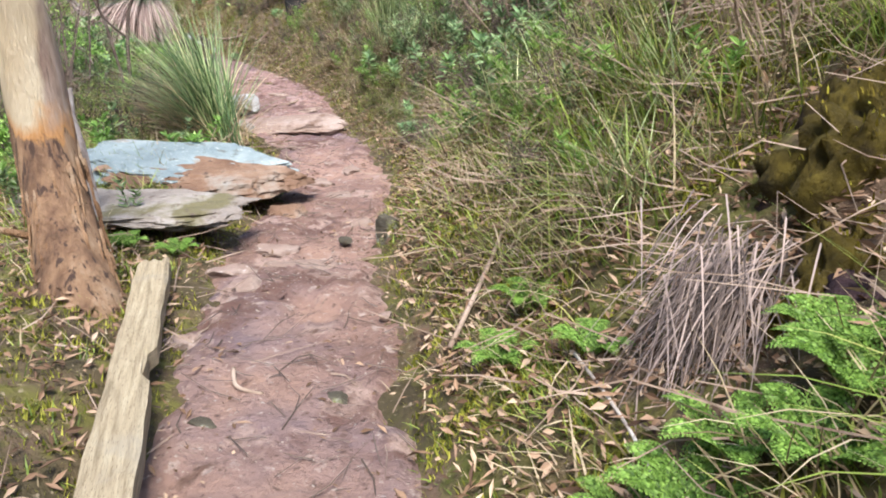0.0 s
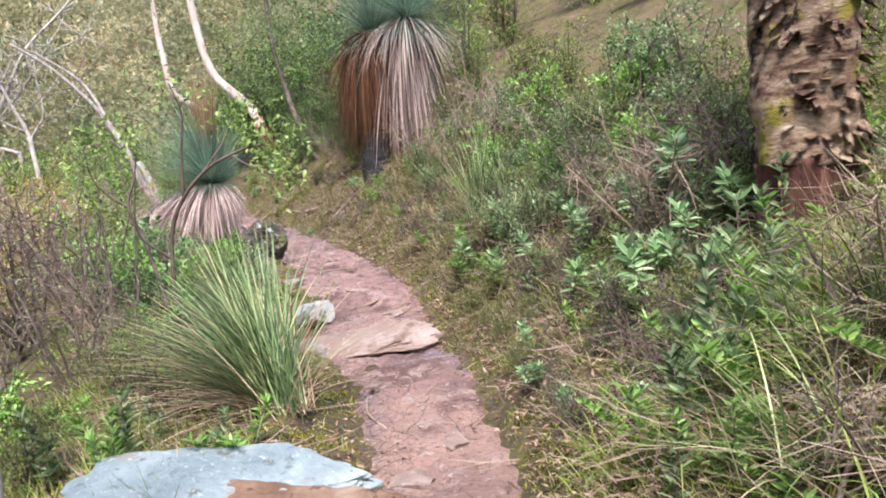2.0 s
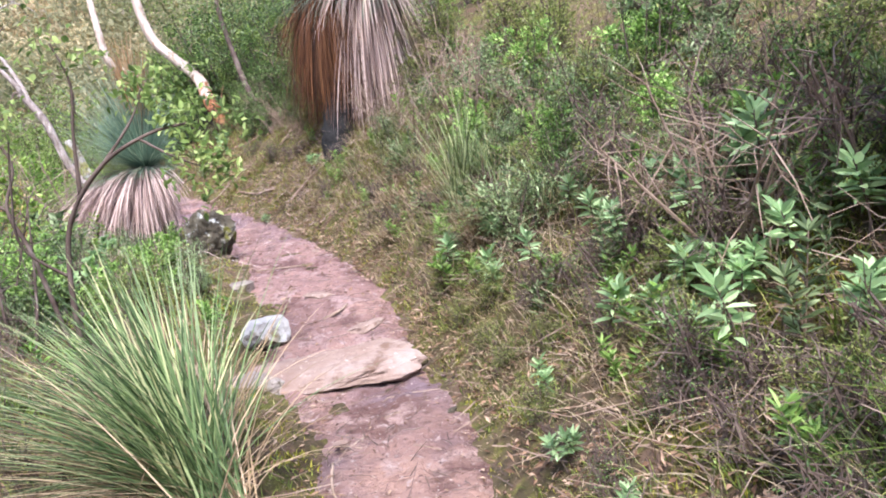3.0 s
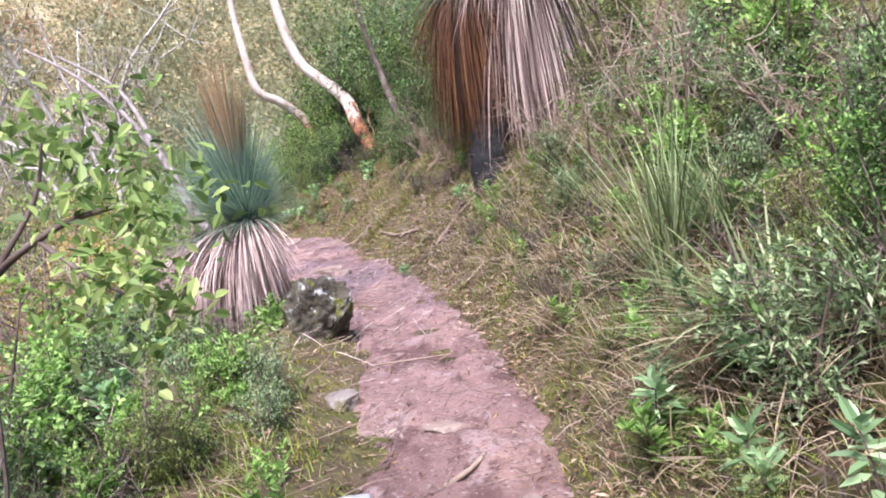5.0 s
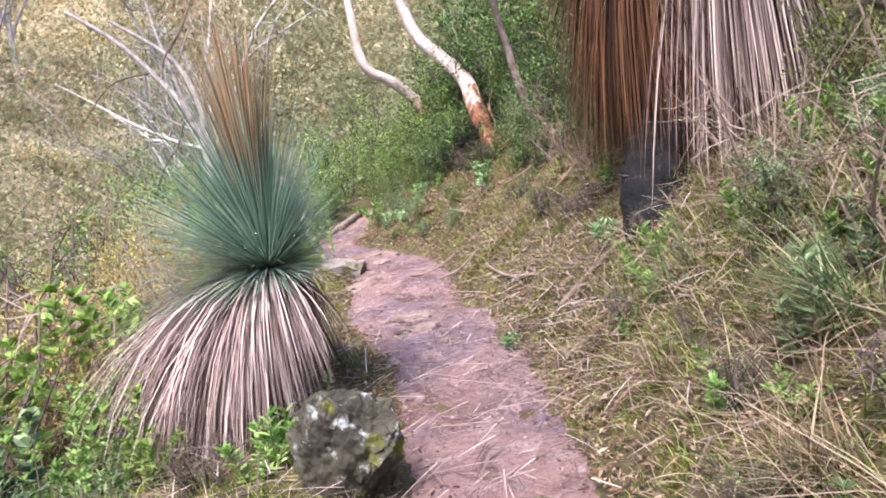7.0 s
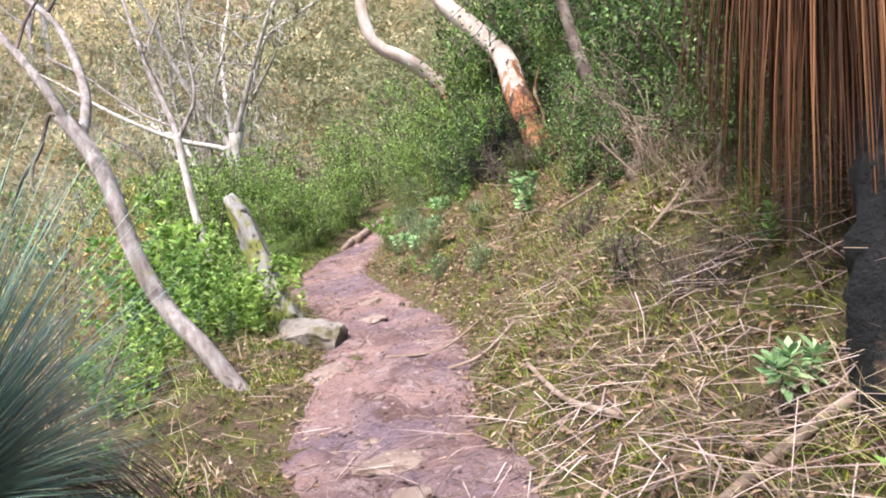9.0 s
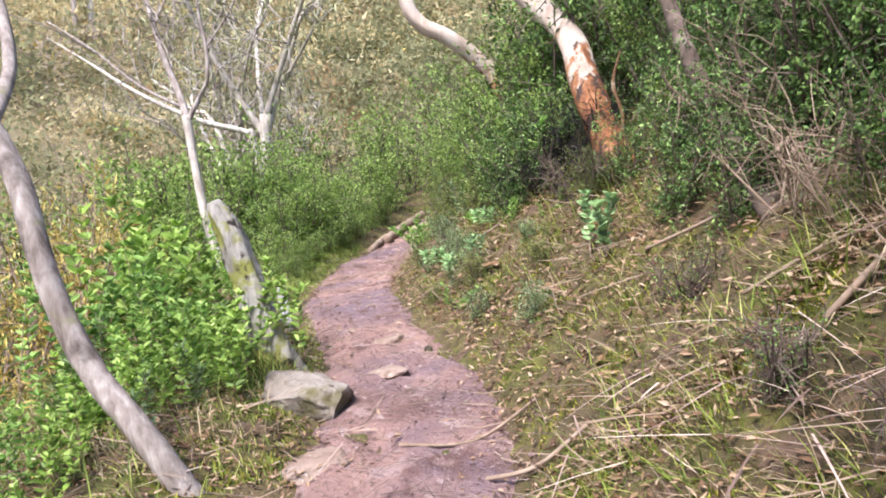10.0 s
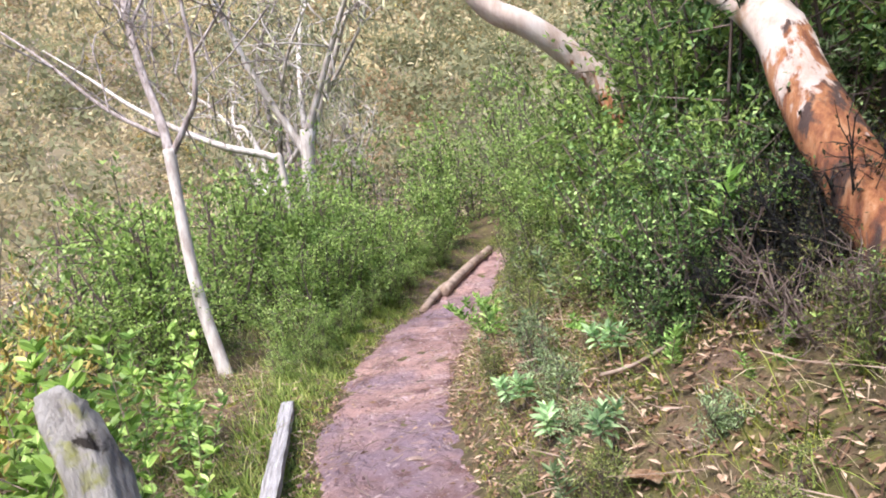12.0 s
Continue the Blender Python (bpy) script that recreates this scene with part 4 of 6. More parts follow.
tagged(part("skirt", skirt((-.01, .1, .77), 3200, 1.04, .34, 1.9, 5.75, width=.0085, flare=1.35, side=.48, heading=3.3, drop=2.95), SKIRTPALE, x1, "pinkish-grey dead leaf skirt"), kind="stuff")

n = 90
az, up_ = rng.uniform(0, 6.283, n), rng.uniform(.15, 1.2, n)
c = np.stack([np.cos(az) * np.cos(up_), np.sin(az) * np.cos(up_), np.sin(up_)], 1) * rng.uniform(.3, .55, (n, 1)) + np.array([-.01, .1, .80])
tagged(part("petal", leaves(c, rng.normal(0, 1, (n, 3)), .009, .007, .2), PETAL, x1, "tiny pale petals caught among the needles"), kind="stuff")

x2 = thing("grass_tree", (-2.25, 12.15, 1.35), "tall two-headed grass tree with charred trunk and long skirts", "grass tree", "grass trees")
part("trunk", tube([(.07, -.50, -.30), (.09, -.46, .1), (.12, -.33, .42), (.16, -.12, .8), (.17, .05, 1.3), (.16, .10, 2.05)], [.20, .18, .17, .19, .15, .14], 22, .34, 8, 8), CHARSHADE, x2, "charred black trunk", True)
part("trunk", tube([(.04, .1, .55), (.28, .02, .9), (.60, -.08, 1.3), (.68, -.10, 2.15)], [.13, .12, .12, .12], 14, .14, 6, 9), CHARSHADE, x2, "charred black side stem", True)
tagged(part("skirt", join(skirt((.14, .06, 2.02), 2400, 1.62, .42, width=.008, flare=2.66, inner=1.0), skirt((.14, .06, 2.05), 500, 1.2, .3, width=.008, flare=1.7, inner=.8)), SKIRTBROWN, x2, "dark brown hanging dead skirt"), kind="stuff")
tagged(part("skirt", join(skirt((.64, -.14, 2.1), 1000, 1.85, .25, width=.012, flare=2.66, inner=1.0), skirt((.66, -.14, 2.15), 420, 1.15, .25, width=.010, flare=1.5, inner=.8)), SKIRTPALE, x2, "pinkish-grey hanging dead skirt"), kind="stuff")
tagged(part("leaf_crown", crown((.16, .10, 2.05), 1200, 1.1, .1, 2.1, .007, shrink=.2), SPIKE, x2), kind="stuff")
tagged(part("leaf_crown", crown((.68, -.10, 2.15), 1500, 1.2, .1, 2.2, .007, shrink=.15), SPIKE, x2), kind="stuff")

x3 = thing("grass_tree", (.92, 4.72, 1.36), "old grass tree trunk with flaky mossy bark and red base", "grass tree", "grass trees")
part("trunk", tube([(0, 0, -.3), (0, 0, .0), (.0, .02, .29)], [.21, .20, .205], 26, .10, 8, 4), REDBARK, x3, "dark red-brown lower trunk", True)
part("trunk", tube([(.0, .02, .27), (.02, .03, .6), (.05, .04, 1.1), (.08, .05, 1.7), (.1, .05, 2.0)], [.215, .22, .21, .2, .18], 30, .17, 9, 5), FLAKY, x3, "flaky leaf-scarred upper trunk", True)
fl = []
for k in range(620):
    a, z = rng.uniform(0, 6.283), rng.uniform(.27, 1.8)
    fl.append(((math.cos(a) * .205 + .05, math.sin(a) * .205 + .03, z), a))
tagged(part("leaf_scale", blades([f[0] for f in fl], [f[1] for f in fl], rng.uniform(1.3, 2.5, len(fl)), rng.uniform(-.3, .6, len(fl)), rng.uniform(.03, .10, len(fl)), rng.uniform(.03, .09, len(fl)), 2), FLAKY, x3, "broken old leaf bases"), kind="stuff")
tagged(part("leaf_crown", crown((.1, .05, 1.95), 900, 1.1, .1, 1.9, .007), SPIKE, x3), kind="stuff")

x3.scale = (.88, .88, 1.0)

# small grass trees far along the path
for k, (y, s, sc) in enumerate([(23.0, 2.6, .9), (24.5, 3.4, .8), (22.2, 3.6, .7)]):
    p = spot(y, s)
    x4 = thing("grass_tree", p, "small far grass tree with drooping pale skirt", "grass tree", "grass trees", k, sc)
    part("trunk", tube([(0, 0, -.2), (0, 0, .4), (0, 0, .8)], [.14, .13, .12], 8, .1, 3), CHARSHADE, x4)
    tagged(part("leaf_crown", crown((0, 0, .8), 350, .8, .2, 1.7, .012), SPIKE, x4), kind="stuff")
    tagged(part("skirt", skirt((0, 0, .8), 350, .75, .35, width=.018), SKIRTPALE, x4), kind="stuff")

# mossy stump with a dead skirt at the very start
ms = thing("stump", (.93, 1.50, 1.03), "low mossy stump with a dark hollow", "stump")


def lump(place, size, seed):
    v, q, t = stone(size, seed, .42, 4, 5)
    v = v + unit(v) * (.014 * np.array([noise.fractal(Vector(p * 16), .8, 2.2, 4) for p in v]))[:, None]
    return v + np.array(place), q, t


core = join(lump((-.10, -.14, -.17), (.36, .34, .46), 61), lump((.10, .12, .06), (.44, .42, .56), 63), lump((.02, .02, -.30), (.5, .5, .4), 64))
part("moss", core, MOSS, ms, "yellow-brown moss cushion", True)
pick = rng.integers(0, len(core[0]), 9000)
spots_ = core[0][pick]
patchy = np.array([noise.noise(Vector(p * 9)) for p in spots_]) > -.05
spots_ = spots_[patchy]
out = unit(spots_ + np.array([0, 0, .2]))
n = len(spots_)
tagged(part("moss_tuft", blades(spots_ + rng.normal(0, .005, (n, 3)), np.arctan2(out[:, 1], out[:, 0]) + rng.normal(0, .5, n), np.arccos(np.clip(out[:, 2], -1, 1)) * .8 + rng.normal(0, .3, n), .5, rng.uniform(.008, .024, n), .005, 2), MOSSGOLD, ms, "yellow-green moss tips"), kind="stuff")
# a solid lump; the hollow's shade is only in its colour
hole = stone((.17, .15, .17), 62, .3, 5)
part("hollow", (hole[0] * .8 + np.array((-.17, -.26, -.06)), None, hole[2]), HOLLOWSHADE, ms, "purple-black lump coloured for the shade of a hollow", True)
n = 380
tagged(part("dead_leaf", blades(np.array([-.35, -.08, -.05]) + rng.normal(0, .06, (n, 3)), rng.normal(3.9, .45, n), rng.uniform(1.75, 2.5, n), rng.uniform(.2, .7, n), rng.uniform(.14, .34, n), .0036, 5), STUMPLEAF, ms, "hanging dead grass leaves"), kind="stuff")


# ---- plants ----
def scatter(n, y0, y1, s0, s1):
    """Random places between two offsets from the path: points, headings to the right of the path."""
    k = np.nonzero((LINE[:, 1] > y0) & (LINE[:, 1] < y1))[0]
    d = np.linalg.norm(np.diff(LINE[:, :2], axis=0), axis=1)[np.minimum(k, len(LINE) - 2)]
    i = rng.choice(k, n, p=d / d.sum())
    T = unit(np.gradient(LINE[:, :2], axis=0))[i]
    f = rng.uniform(0, 1, n)[:, None]
    s = rng.uniform(s0, s1, n)
    x = LINE[i, 0] * (1 - f[:, 0]) + LINE[np.minimum(i + 1, len(LINE) - 1), 0] * f[:, 0] + T[:, 1] * s
    y = LINE[i, 1] * (1 - f[:, 0]) + LINE[np.minimum(i + 1, len(LINE) - 1), 1] * f[:, 0] - T[:, 0] * s
    return np.stack([x, y, height(x, y)], 1), np.arctan2(-T[:, 0], T[:, 1])


def off_path(P, az, margin):
    s, _, hw = along(P[:, 0], P[:, 1])
    k = np.abs(s) > hw + margin
    return P[k], az[k]


def tufted(n, per, spread_, *region, margin=-.04):
    P, az = scatter(n, *region)
    P = np.repeat(P, per, axis=0) + rng.normal(0, spread_, (n * per, 3)) * np.array([1, 1, 0])
    az = np.repeat(az, per)
    P, az = off_path(P, az, margin)
    clear = np.hypot(P[:, 0] - .78, P[:, 1] - 1.40) > .46
    P, az = P[clear], az[clear]
    P[:, 2] = height(P[:, 0], P[:, 1]) - .01
    return P, az


def stuff(name, geo, mat, label, category):
    return tagged(new(name, mesh(name, *geo, mat=mat)), label, category, kind="stuff")


def straw(*args, lo=.10, hi=.42, width=.0042, drape=.9, margin=-.03, k=3):
    P, az = tufted(*args, margin=margin)
    n = len(P)
    h = az + np.pi + rng.normal(0, 1.1, n)
    s = np.abs(along(P[:, 0], P[:, 1])[0])
    trod = np.clip((s - .30) / .6, .25, 1)
    return blades(P, h, rng.uniform(.2, 1.25, n), rng.uniform(.2, drape + .5, n), rng.uniform(lo, hi, n) * trod, width * rng.uniform(.6, 1.4, n), k)


stuff("dry_grass", join(straw(620, 15, .07, -.5, 6.5, .36, 2.2, hi=.36, width=.0045), straw(620, 15, .08, 6.0, 11, .36, 2.2, hi=.34, width=.0048), straw(420, 14, .07, 11, 21, .36, 2.2, hi=.24, k=2), straw(500, 11, .09, 4, 24, 1.6, 4.0, k=2, width=.005), straw(1000, 12, .07, -.5, 21, -2.2, -.42, lo=.06, hi=.24, k=2)),
      STRAW, "dry straw-coloured grass draped over the bank", "grass")
stuff("green_grass", join(straw(700, 26, .045, 13.6, 19, -.78, -.38, lo=.12, hi=.30, width=.006, drape=.3, margin=.0, k=2), straw(420, 20, .05, 12.6, 19, -.85, -.42, lo=.04, hi=.13, width=.005, drape=.3, k=2), straw(1600, 18, .06, -.5, 11, .36, 2.6, lo=.05, hi=.22, width=.005, drape=.3, k=2), straw(150, 26, .05, -.5, 4.2, .5, 2.4, lo=.2, hi=.5, width=.0055, drape=.8, k=4), straw(1200, 15, .06, 11, 22, .36, 2.6, lo=.04, hi=.24, width=.005, drape=.3, k=2), straw(2300, 18, .07, -.5, 22, -2.6, -.40, lo=.05, hi=.22, width=.005, drape=.3, k=2)),
      GRASS, "short green grass on the banks", "grass")
P, az = tufted(2600, 34, .05, -.5, 21, -1.6, 1.7, margin=-.07)
Q_, az_ = (np.concatenate(c) for c in zip(tufted(420, 34, .05, 12.4, 19, -.82, -.40, margin=-.06), tufted(1500, 40, .06, -.5, 5, .34, 1.7, margin=-.06), tufted(900, 40, .06, -.5, 5, -1.7, -.34, margin=-.06), tufted(600, 34, .06, 10, 15, .4, 1.8, margin=-.05)))
P, az = np.concatenate([P, Q_]), np.concatenate([az, az_])
stuff("moss_tufts", blades(P, rng.uniform(0, 6.3, len(P)), rng.uniform(0, .9, len(P)), .3, rng.uniform(.012, .04, len(P)), rng.uniform(.006, .012, len(P)), 1), MOSSY, "yellow-green moss along the path edges", "moss")

P = np.concatenate([scatter(24000, -.5, 22, -2.4, 3.2)[0], scatter(26000, 10.5, 17.5, .4, 2.6)[0], scatter(6000, 10.5, 16.8, -1.8, -.4)[0], scatter(9000, 0, 10.5, .4, 1.3)[0], scatter(5000, -.5, 5, .36, 1.6)[0], scatter(4000, -.5, 5, -1.7, -.4)[0]])
keepers = np.abs(along(P[:, 0], P[:, 1])[0]) > rng.uniform(.05, .5, len(P))
P = P[keepers] + np.array([0, 0, .012]) + rng.uniform(0, .02, (keepers.sum(), 1)) * np.array([0, 0, 1.0])
n = len(P)
on = np.abs(along(P[:, 0], P[:, 1])[0]) < .42
P[on, 2] += .028
D = rng.normal(0, 1, (n, 3)) * np.array([1, 1, .28])
stuff("leaf_litter", leaves(P, D, rng.uniform(.018, .066, n), rng.uniform(.007, .019, n), .3), LITTER, "fallen brown gum leaves scattered on the ground", "leaf litter")
P, az = scatter(4200, -.5, 21, -1.6, 2.6)
keepers = np.abs(along(P[:, 0], P[:, 1])[0]) > rng.uniform(0, .4, len(P))
P = P[keepers]
n = len(P)
on = np.abs(along(P[:, 0], P[:, 1])[0]) < .42
P[:, 2] += np.where(on, .04, .025)
stuff("fallen_twigs", twigs(P, rng.uniform(0, 6.3, n), rng.uniform(-.1, .25, n), rng.uniform(.05, .36, n), rng.uniform(.0025, .007, n)), TWIG, "small fallen twigs and sticks", "twigs")
P, az = (np.concatenate(c) for c in zip(scatter(1100, .5, 11.5, .7, 2.6), scatter(350, .5, 4.5, .6, 2.2)))
n = len(P)
P[:, 2] += rng.uniform(.01, .07, n)
stuff("dead_stems", twigs(P, az + np.pi + rng.normal(0, 1.2, n), rng.normal(.12, .25, n), rng.uniform(.12, .5, n), rng.uniform(.002, .005, n), .5), TWIG, "pale dead stems tangled over the bank", "dead stems")
# dark twigs and crumbs of bark trodden into the path
P, az = scatter(900, -.5, 20, -.42, .42)
P[:, 2] = np.interp(P[:, 1], LINE[:, 1], LINE[:, 2]) + .022
n = len(P)
stuff("path_twigs", twigs(P, rng.uniform(0, 6.3, n), rng.uniform(-.04, .06, n), rng.uniform(.03, .26, n), rng.uniform(.002, .006, n), .35), DARKTWIG, "dark twigs trodden into the path", "twigs")
P, az = scatter(5200, -.5, 20, -.46, .46)
P = P[np.abs(along(P[:, 0], P[:, 1])[0]) + rng.normal(0, .1, len(P)) > .16]
P[:, 2] = np.interp(P[:, 1], LINE[:, 1], LINE[:, 2]) + .024
n = len(P)
stuff("path_crumbs", leaves(P, rng.normal(0, 1, (n, 3)) * np.array([1, 1, .15]), rng.uniform(.008, .035, n), rng.uniform(.004, .012, n), .3), LITTER, "crumbled leaves and bark on the path", "leaf litter")
# dead needle leaves shed round the grass trees
P = np.concatenate([np.array([-2.7, 11.5, 0]) + rng.normal(0, 1, (900, 3)) * np.array([.75, .8, 0]), np.array([-3.3, 9.5, 0]) + rng.normal(0, 1, (260, 3)) * np.array([.5, .45, 0]),
                    np.array([-4.0, 12.1, 0]) + rng.normal(0, 1, (120, 3)) * np.array([.6, .6, 0])])
P[:, 2] = height(P[:, 0], P[:, 1]) + rng.uniform(.02, .10, len(P))
n = len(P)
stuff("shed_needles", blades(P, rng.normal(4.0, .9, n), rng.uniform(1.35, 1.75, n), rng.uniform(0, .3, n), rng.uniform(.12, .45, n), rng.uniform(.003, .008, n), 4), SKIRTPALE, "long dead grass tree leaves lying on the bank", "dead leaves")


def sedge(place, n, length, heading, spread_az, lo, hi, mat, dry, label, bendy=.9, width=.008, group="sedge clumps"):
    ob = thing("sedge_clump", place, label, "sedge", group)
    az = rng.normal(heading, spread_az, n)
    tagged(part("foliage", blades(rng.normal(0, .05, (n, 3)) * np.array([1, 1, .1]), az, rng.uniform(lo, hi, n), rng.uniform(.2, bendy, n), length * rng.uniform(.6, 1.1, n), width * rng.uniform(.7, 1.2, n), 6), mat, ob), kind="stuff")
    m = int(n * dry)
    if m:
        az = rng.normal(heading, spread_az * 1.2, m)
        tagged(part("dead_foliage", blades(rng.normal(0, .07, (m, 3)) * np.array([1, 1, .1]), az, rng.uniform(.6, 1.4, m), rng.uniform(.4, 1.2, m), length * rng.uniform(.5, 1.1, m), width * .7, 6), DRYSEDGE, ob, "straw-coloured dead blades"), kind="stuff")
    return ob


sedge((-1.53, 5.16, .58), 520, 1.05, 2.75, .7, .05, .95, SEDGE, .9, "large sedge clump arching out over the slope", 1.0, .009)
sedge((-1.75, 5.6, ground_at(-1.75, 5.6)), 160, .8, 2.6, .8, .4, 1.1, DRYSEDGE, .6, "drooping dry sedge clump", 1.0)
sedge((-.62, 8.25, ground_at(-.62, 8.25)), 85, .95, 2.6, 1.6, .03, .5, PALESEDGE, .3, "upright green sedge clump on the bank", .5, .010)
sedge((-.30, 7.5, ground_at(-.30, 7.5)), 100, .62, 3.4, .9, .5, 1.3, PALESEDGE, .8, "bright broad-bladed sedge spilling over the bank", .9, .014)
for y, s, L, n, mat, dry in ((1.9, 1.0, .5, 60, SEDGE, .5), (2.3, 1.25, .55, 60, SEDGE, .6), (2.9, 1.6, .6, 70, SEDGE, .7), (3.1, 1.0, .45, 45, SEDGE, .5), (3.5, 1.3, .4, 50, SEDGE, .5), (2.6, 2.0, .7, 80, SEDGE, .7), (3.9, 1.75, .35, 70, DRYSEDGE, .4), (4.3, 1.0, .3, 60, SEDGE, .4), (5.0, 1.9, .6, 120, SEDGE, .3),
                             (6.6, 1.3, .5, 130, SEDGE, .6), (7.2, 1.0, .45, 120, DRYSEDGE, .5), (8.9, .95, .4, 70, DRYSEDGE, .6), (9.3, 1.25, .5, 110, SEDGE, .7), (8.5, .75, .35, 60, DRYSEDGE, .5),
                             (9.8, .8, .32, 50, DRYSEDGE, .6), (10.2, 1.05, .4, 50, SEDGE, .8), (10.5, .75, .3, 40, DRYSEDGE, .6), (7.9, 1.35, .6, 160, SEDGE, .5), (5.6, 1.5, .5, 120, DRYSEDGE, .6)):
    p = spot(y, s)
    sedge(p, n, L, 3.3, 1.1, .2, 1.1, PALESEDGE if mat is SEDGE and y < 5 else mat, dry, "arching tussock of green and dry blades on the bank" if mat is SEDGE else "straw-coloured tussock draped over the bank", 1.0, .006, "bank tussocks")


def herb(seed, mat, tall, leaf, wide, stems=3, wander=.03):
    g = np.random.default_rng(seed)
    ob = thing("herb", (0, 0, -60), "bright green leafy herb sprig on the bank", "herb", "leafy sprigs")
    P, D = [], []
    for k in range(stems):
        b = g.normal(0, wander, 3) * np.array([1, 1, 0])
        e = b + np.array([g.normal(0, .08 + wander), g.normal(0, .08 + wander), tall * g.uniform(.6, 1.1)])
        part("stem", tube([b - (0, 0, .04), (b + e) / 2 + g.normal(0, .012, 3), e], [.004, .0035, .002], 5, 0, 2), TWIG, ob)
        for t in np.linspace(.3, 1, 9):
            for q in range(4 if t < .95 else 7):
                a = g.uniform(0, 6.3)
                P.append(b + (e - b) * t)
                D.append((math.cos(a), math.sin(a), .25 + t * .6))
    tagged(part("foliage", leaves(P, D, leaf * g.uniform(.6, 1.15, len(P)), wide * g.uniform(.7, 1.2, len(P)), .2, fine=True), mat, ob), kind="stuff")
    return ob


def shrub(seed, mat, radius, tall, n, leaf, wide, label, name="bush", twig=DARKTWIG, ends=90, stems=9, plain=True):
    """A bush: stems that fork out to twig ends, each with its own spray of leaves, so that the outline is uneven."""
    g = np.random.default_rng(seed)
    ob = thing(name, (0, 0, -60), label, "shrub")
    sts, tips = [], []
    for k in range(stems):
        a, r = g.uniform(0, 6.3), radius * g.uniform(.2, .75)
        top = np.array([math.cos(a) * r, math.sin(a) * r, tall * g.uniform(.55, .95)])
        mid = top * np.array([.4, .4, .22]) + g.normal(0, .04, 3)
        sts.append(tube([(0, 0, -.12), mid, top], [.014, .010, .004], 5, .1, 3))
        for _ in range(ends // stems):
            f = g.uniform(-.15, 1.05)
            c = mid + (top - mid) * f
            e = c + unit(g.normal(0, 1, 3) + np.array([0, 0, .25])) * radius * g.uniform(.2, .6)
            e[2] = max(e[2], .05)
            sts.append(tube([c, e] if plain else [c, (c + e) / 2 + g.normal(0, .02, 3), e], [.0045, .002] if plain else [.004, .003, .0015], 3, 0, 1))
            tips.append((c, e))
    C, E = np.array([t[0] for t in tips]), np.array([t[1] for t in tips])
    per = n // len(tips)
    f = g.uniform(.25, 1.1, (len(tips), per, 1))
    P = (C[:, None] * (1 - f) + E[:, None] * f + g.normal(0, .05 * radius, (len(tips), per, 3))).reshape(-1, 3)
    D = np.repeat(E - C, per, axis=0) / radius + g.normal(0, .6, P.shape) + np.array([0, 0, .25])
    tagged(part("stem", join(*sts), twig, ob), kind="stuff")
    tagged(part("foliage", leaves(P, D, leaf * g.uniform(.6, 1.3, len(P)), wide * g.uniform(.7, 1.25, len(P)), .2), mat, ob), kind="stuff")
    return ob


def set_out(protos, places, label=None, category=None, group=""):
    """Copies of the prototypes at (place, size)."""
    for k, (p, size) in enumerate(places):
        if protos[0] is bushes[0] and size > 1.45:
            protos = bigs + protos[3:]
        elif protos[0] is bigs[0] and size <= 1.45:
            protos = bushes + protos[2:]
        o = copy_thing(protos[k % len(protos)], Matrix.Translation(p) @ Matrix.Rotation(rng.uniform(0, 6.3), 4, "Z") @ Matrix.Rotation(rng.normal(0, .08), 4, "X"))
        o.scale = (size, size, size * rng.uniform(.88, 1.1))
        tagged(o, label or "", category or "", group)


def spots(rows):
    return [(spot(y, s), size) for y, s, size in rows]


def field(n, y0, y1, s0, s1, lo, hi):
    P, _ = scatter(n, y0, y1, s0, s1)
    return [(tuple(p - np.array([0, 0, .03])), rng.uniform(lo, hi)) for p in P]


herbs = [herb(71, BRIGHT, .40, .085, .022), herb(72, BRIGHT, .32, .075, .022, 4), herb(73, SAGE, .46, .09, .022, 2)]
broad = [herb(75, SAGE, .5, .075, .045, 4), herb(76, ROSETTE, .46, .065, .042, 3)]
bushes = [shrub(81, BUSH, .75, 1.05, 3100, .044, .024, "dense dark green small-leaved bush"), shrub(82, BUSH, .8, .95, 3100, .043, .023, "dense dark green small-leaved bush"), shrub(83, BUSH, .65, 1.2, 2900, .045, .025, "dense dark green small-leaved bush")]
bigs = [shrub(97, BUSH, .75, 1.05, 1500, .040, .024, "dense dark green small-leaved bush", ends=70, stems=6), shrub(98, BUSH, .7, 1.15, 1500, .040, .024, "dense dark green small-leaved bush", ends=70, stems=6)]
far_twiggy = [shrub(99, PINKSCRUB, .8, 1.15, 500, .05, .018, "dry twiggy shrub", "dry_shrub", twig=TWIG, ends=60, stems=6), shrub(100, GUMLEAF, .75, 1.25, 500, .05, .018, "dry twiggy shrub", "dry_shrub", twig=TWIG, ends=60, stems=6)]
shade_deeps = [shrub(101, DEEPSHADEBUSH, .7, 1.1, 2600, .042, .022, "deep green bush"), shrub(102, DEEPSHADEBUSH, .75, 1.0, 2600, .042, .020, "deep green bush")]
olives = [shrub(84, OLIVE, .6, .85, 2500, .046, .014, "feathery olive-green shrub on the bank", "feathery_shrub"), shrub(85, OLIVE, .55, .7, 2300, .044, .014, "feathery olive-green shrub on the bank", "feathery_shrub")]
sages = [shrub(86, SAGE, .55, .8, 1700, .055, .018, "loose grey-green shrub with thin stems", "grey_shrub"), shrub(87, SAGE, .5, .65, 1600, .053, .017, "loose grey-green shrub with thin stems", "grey_shrub")]
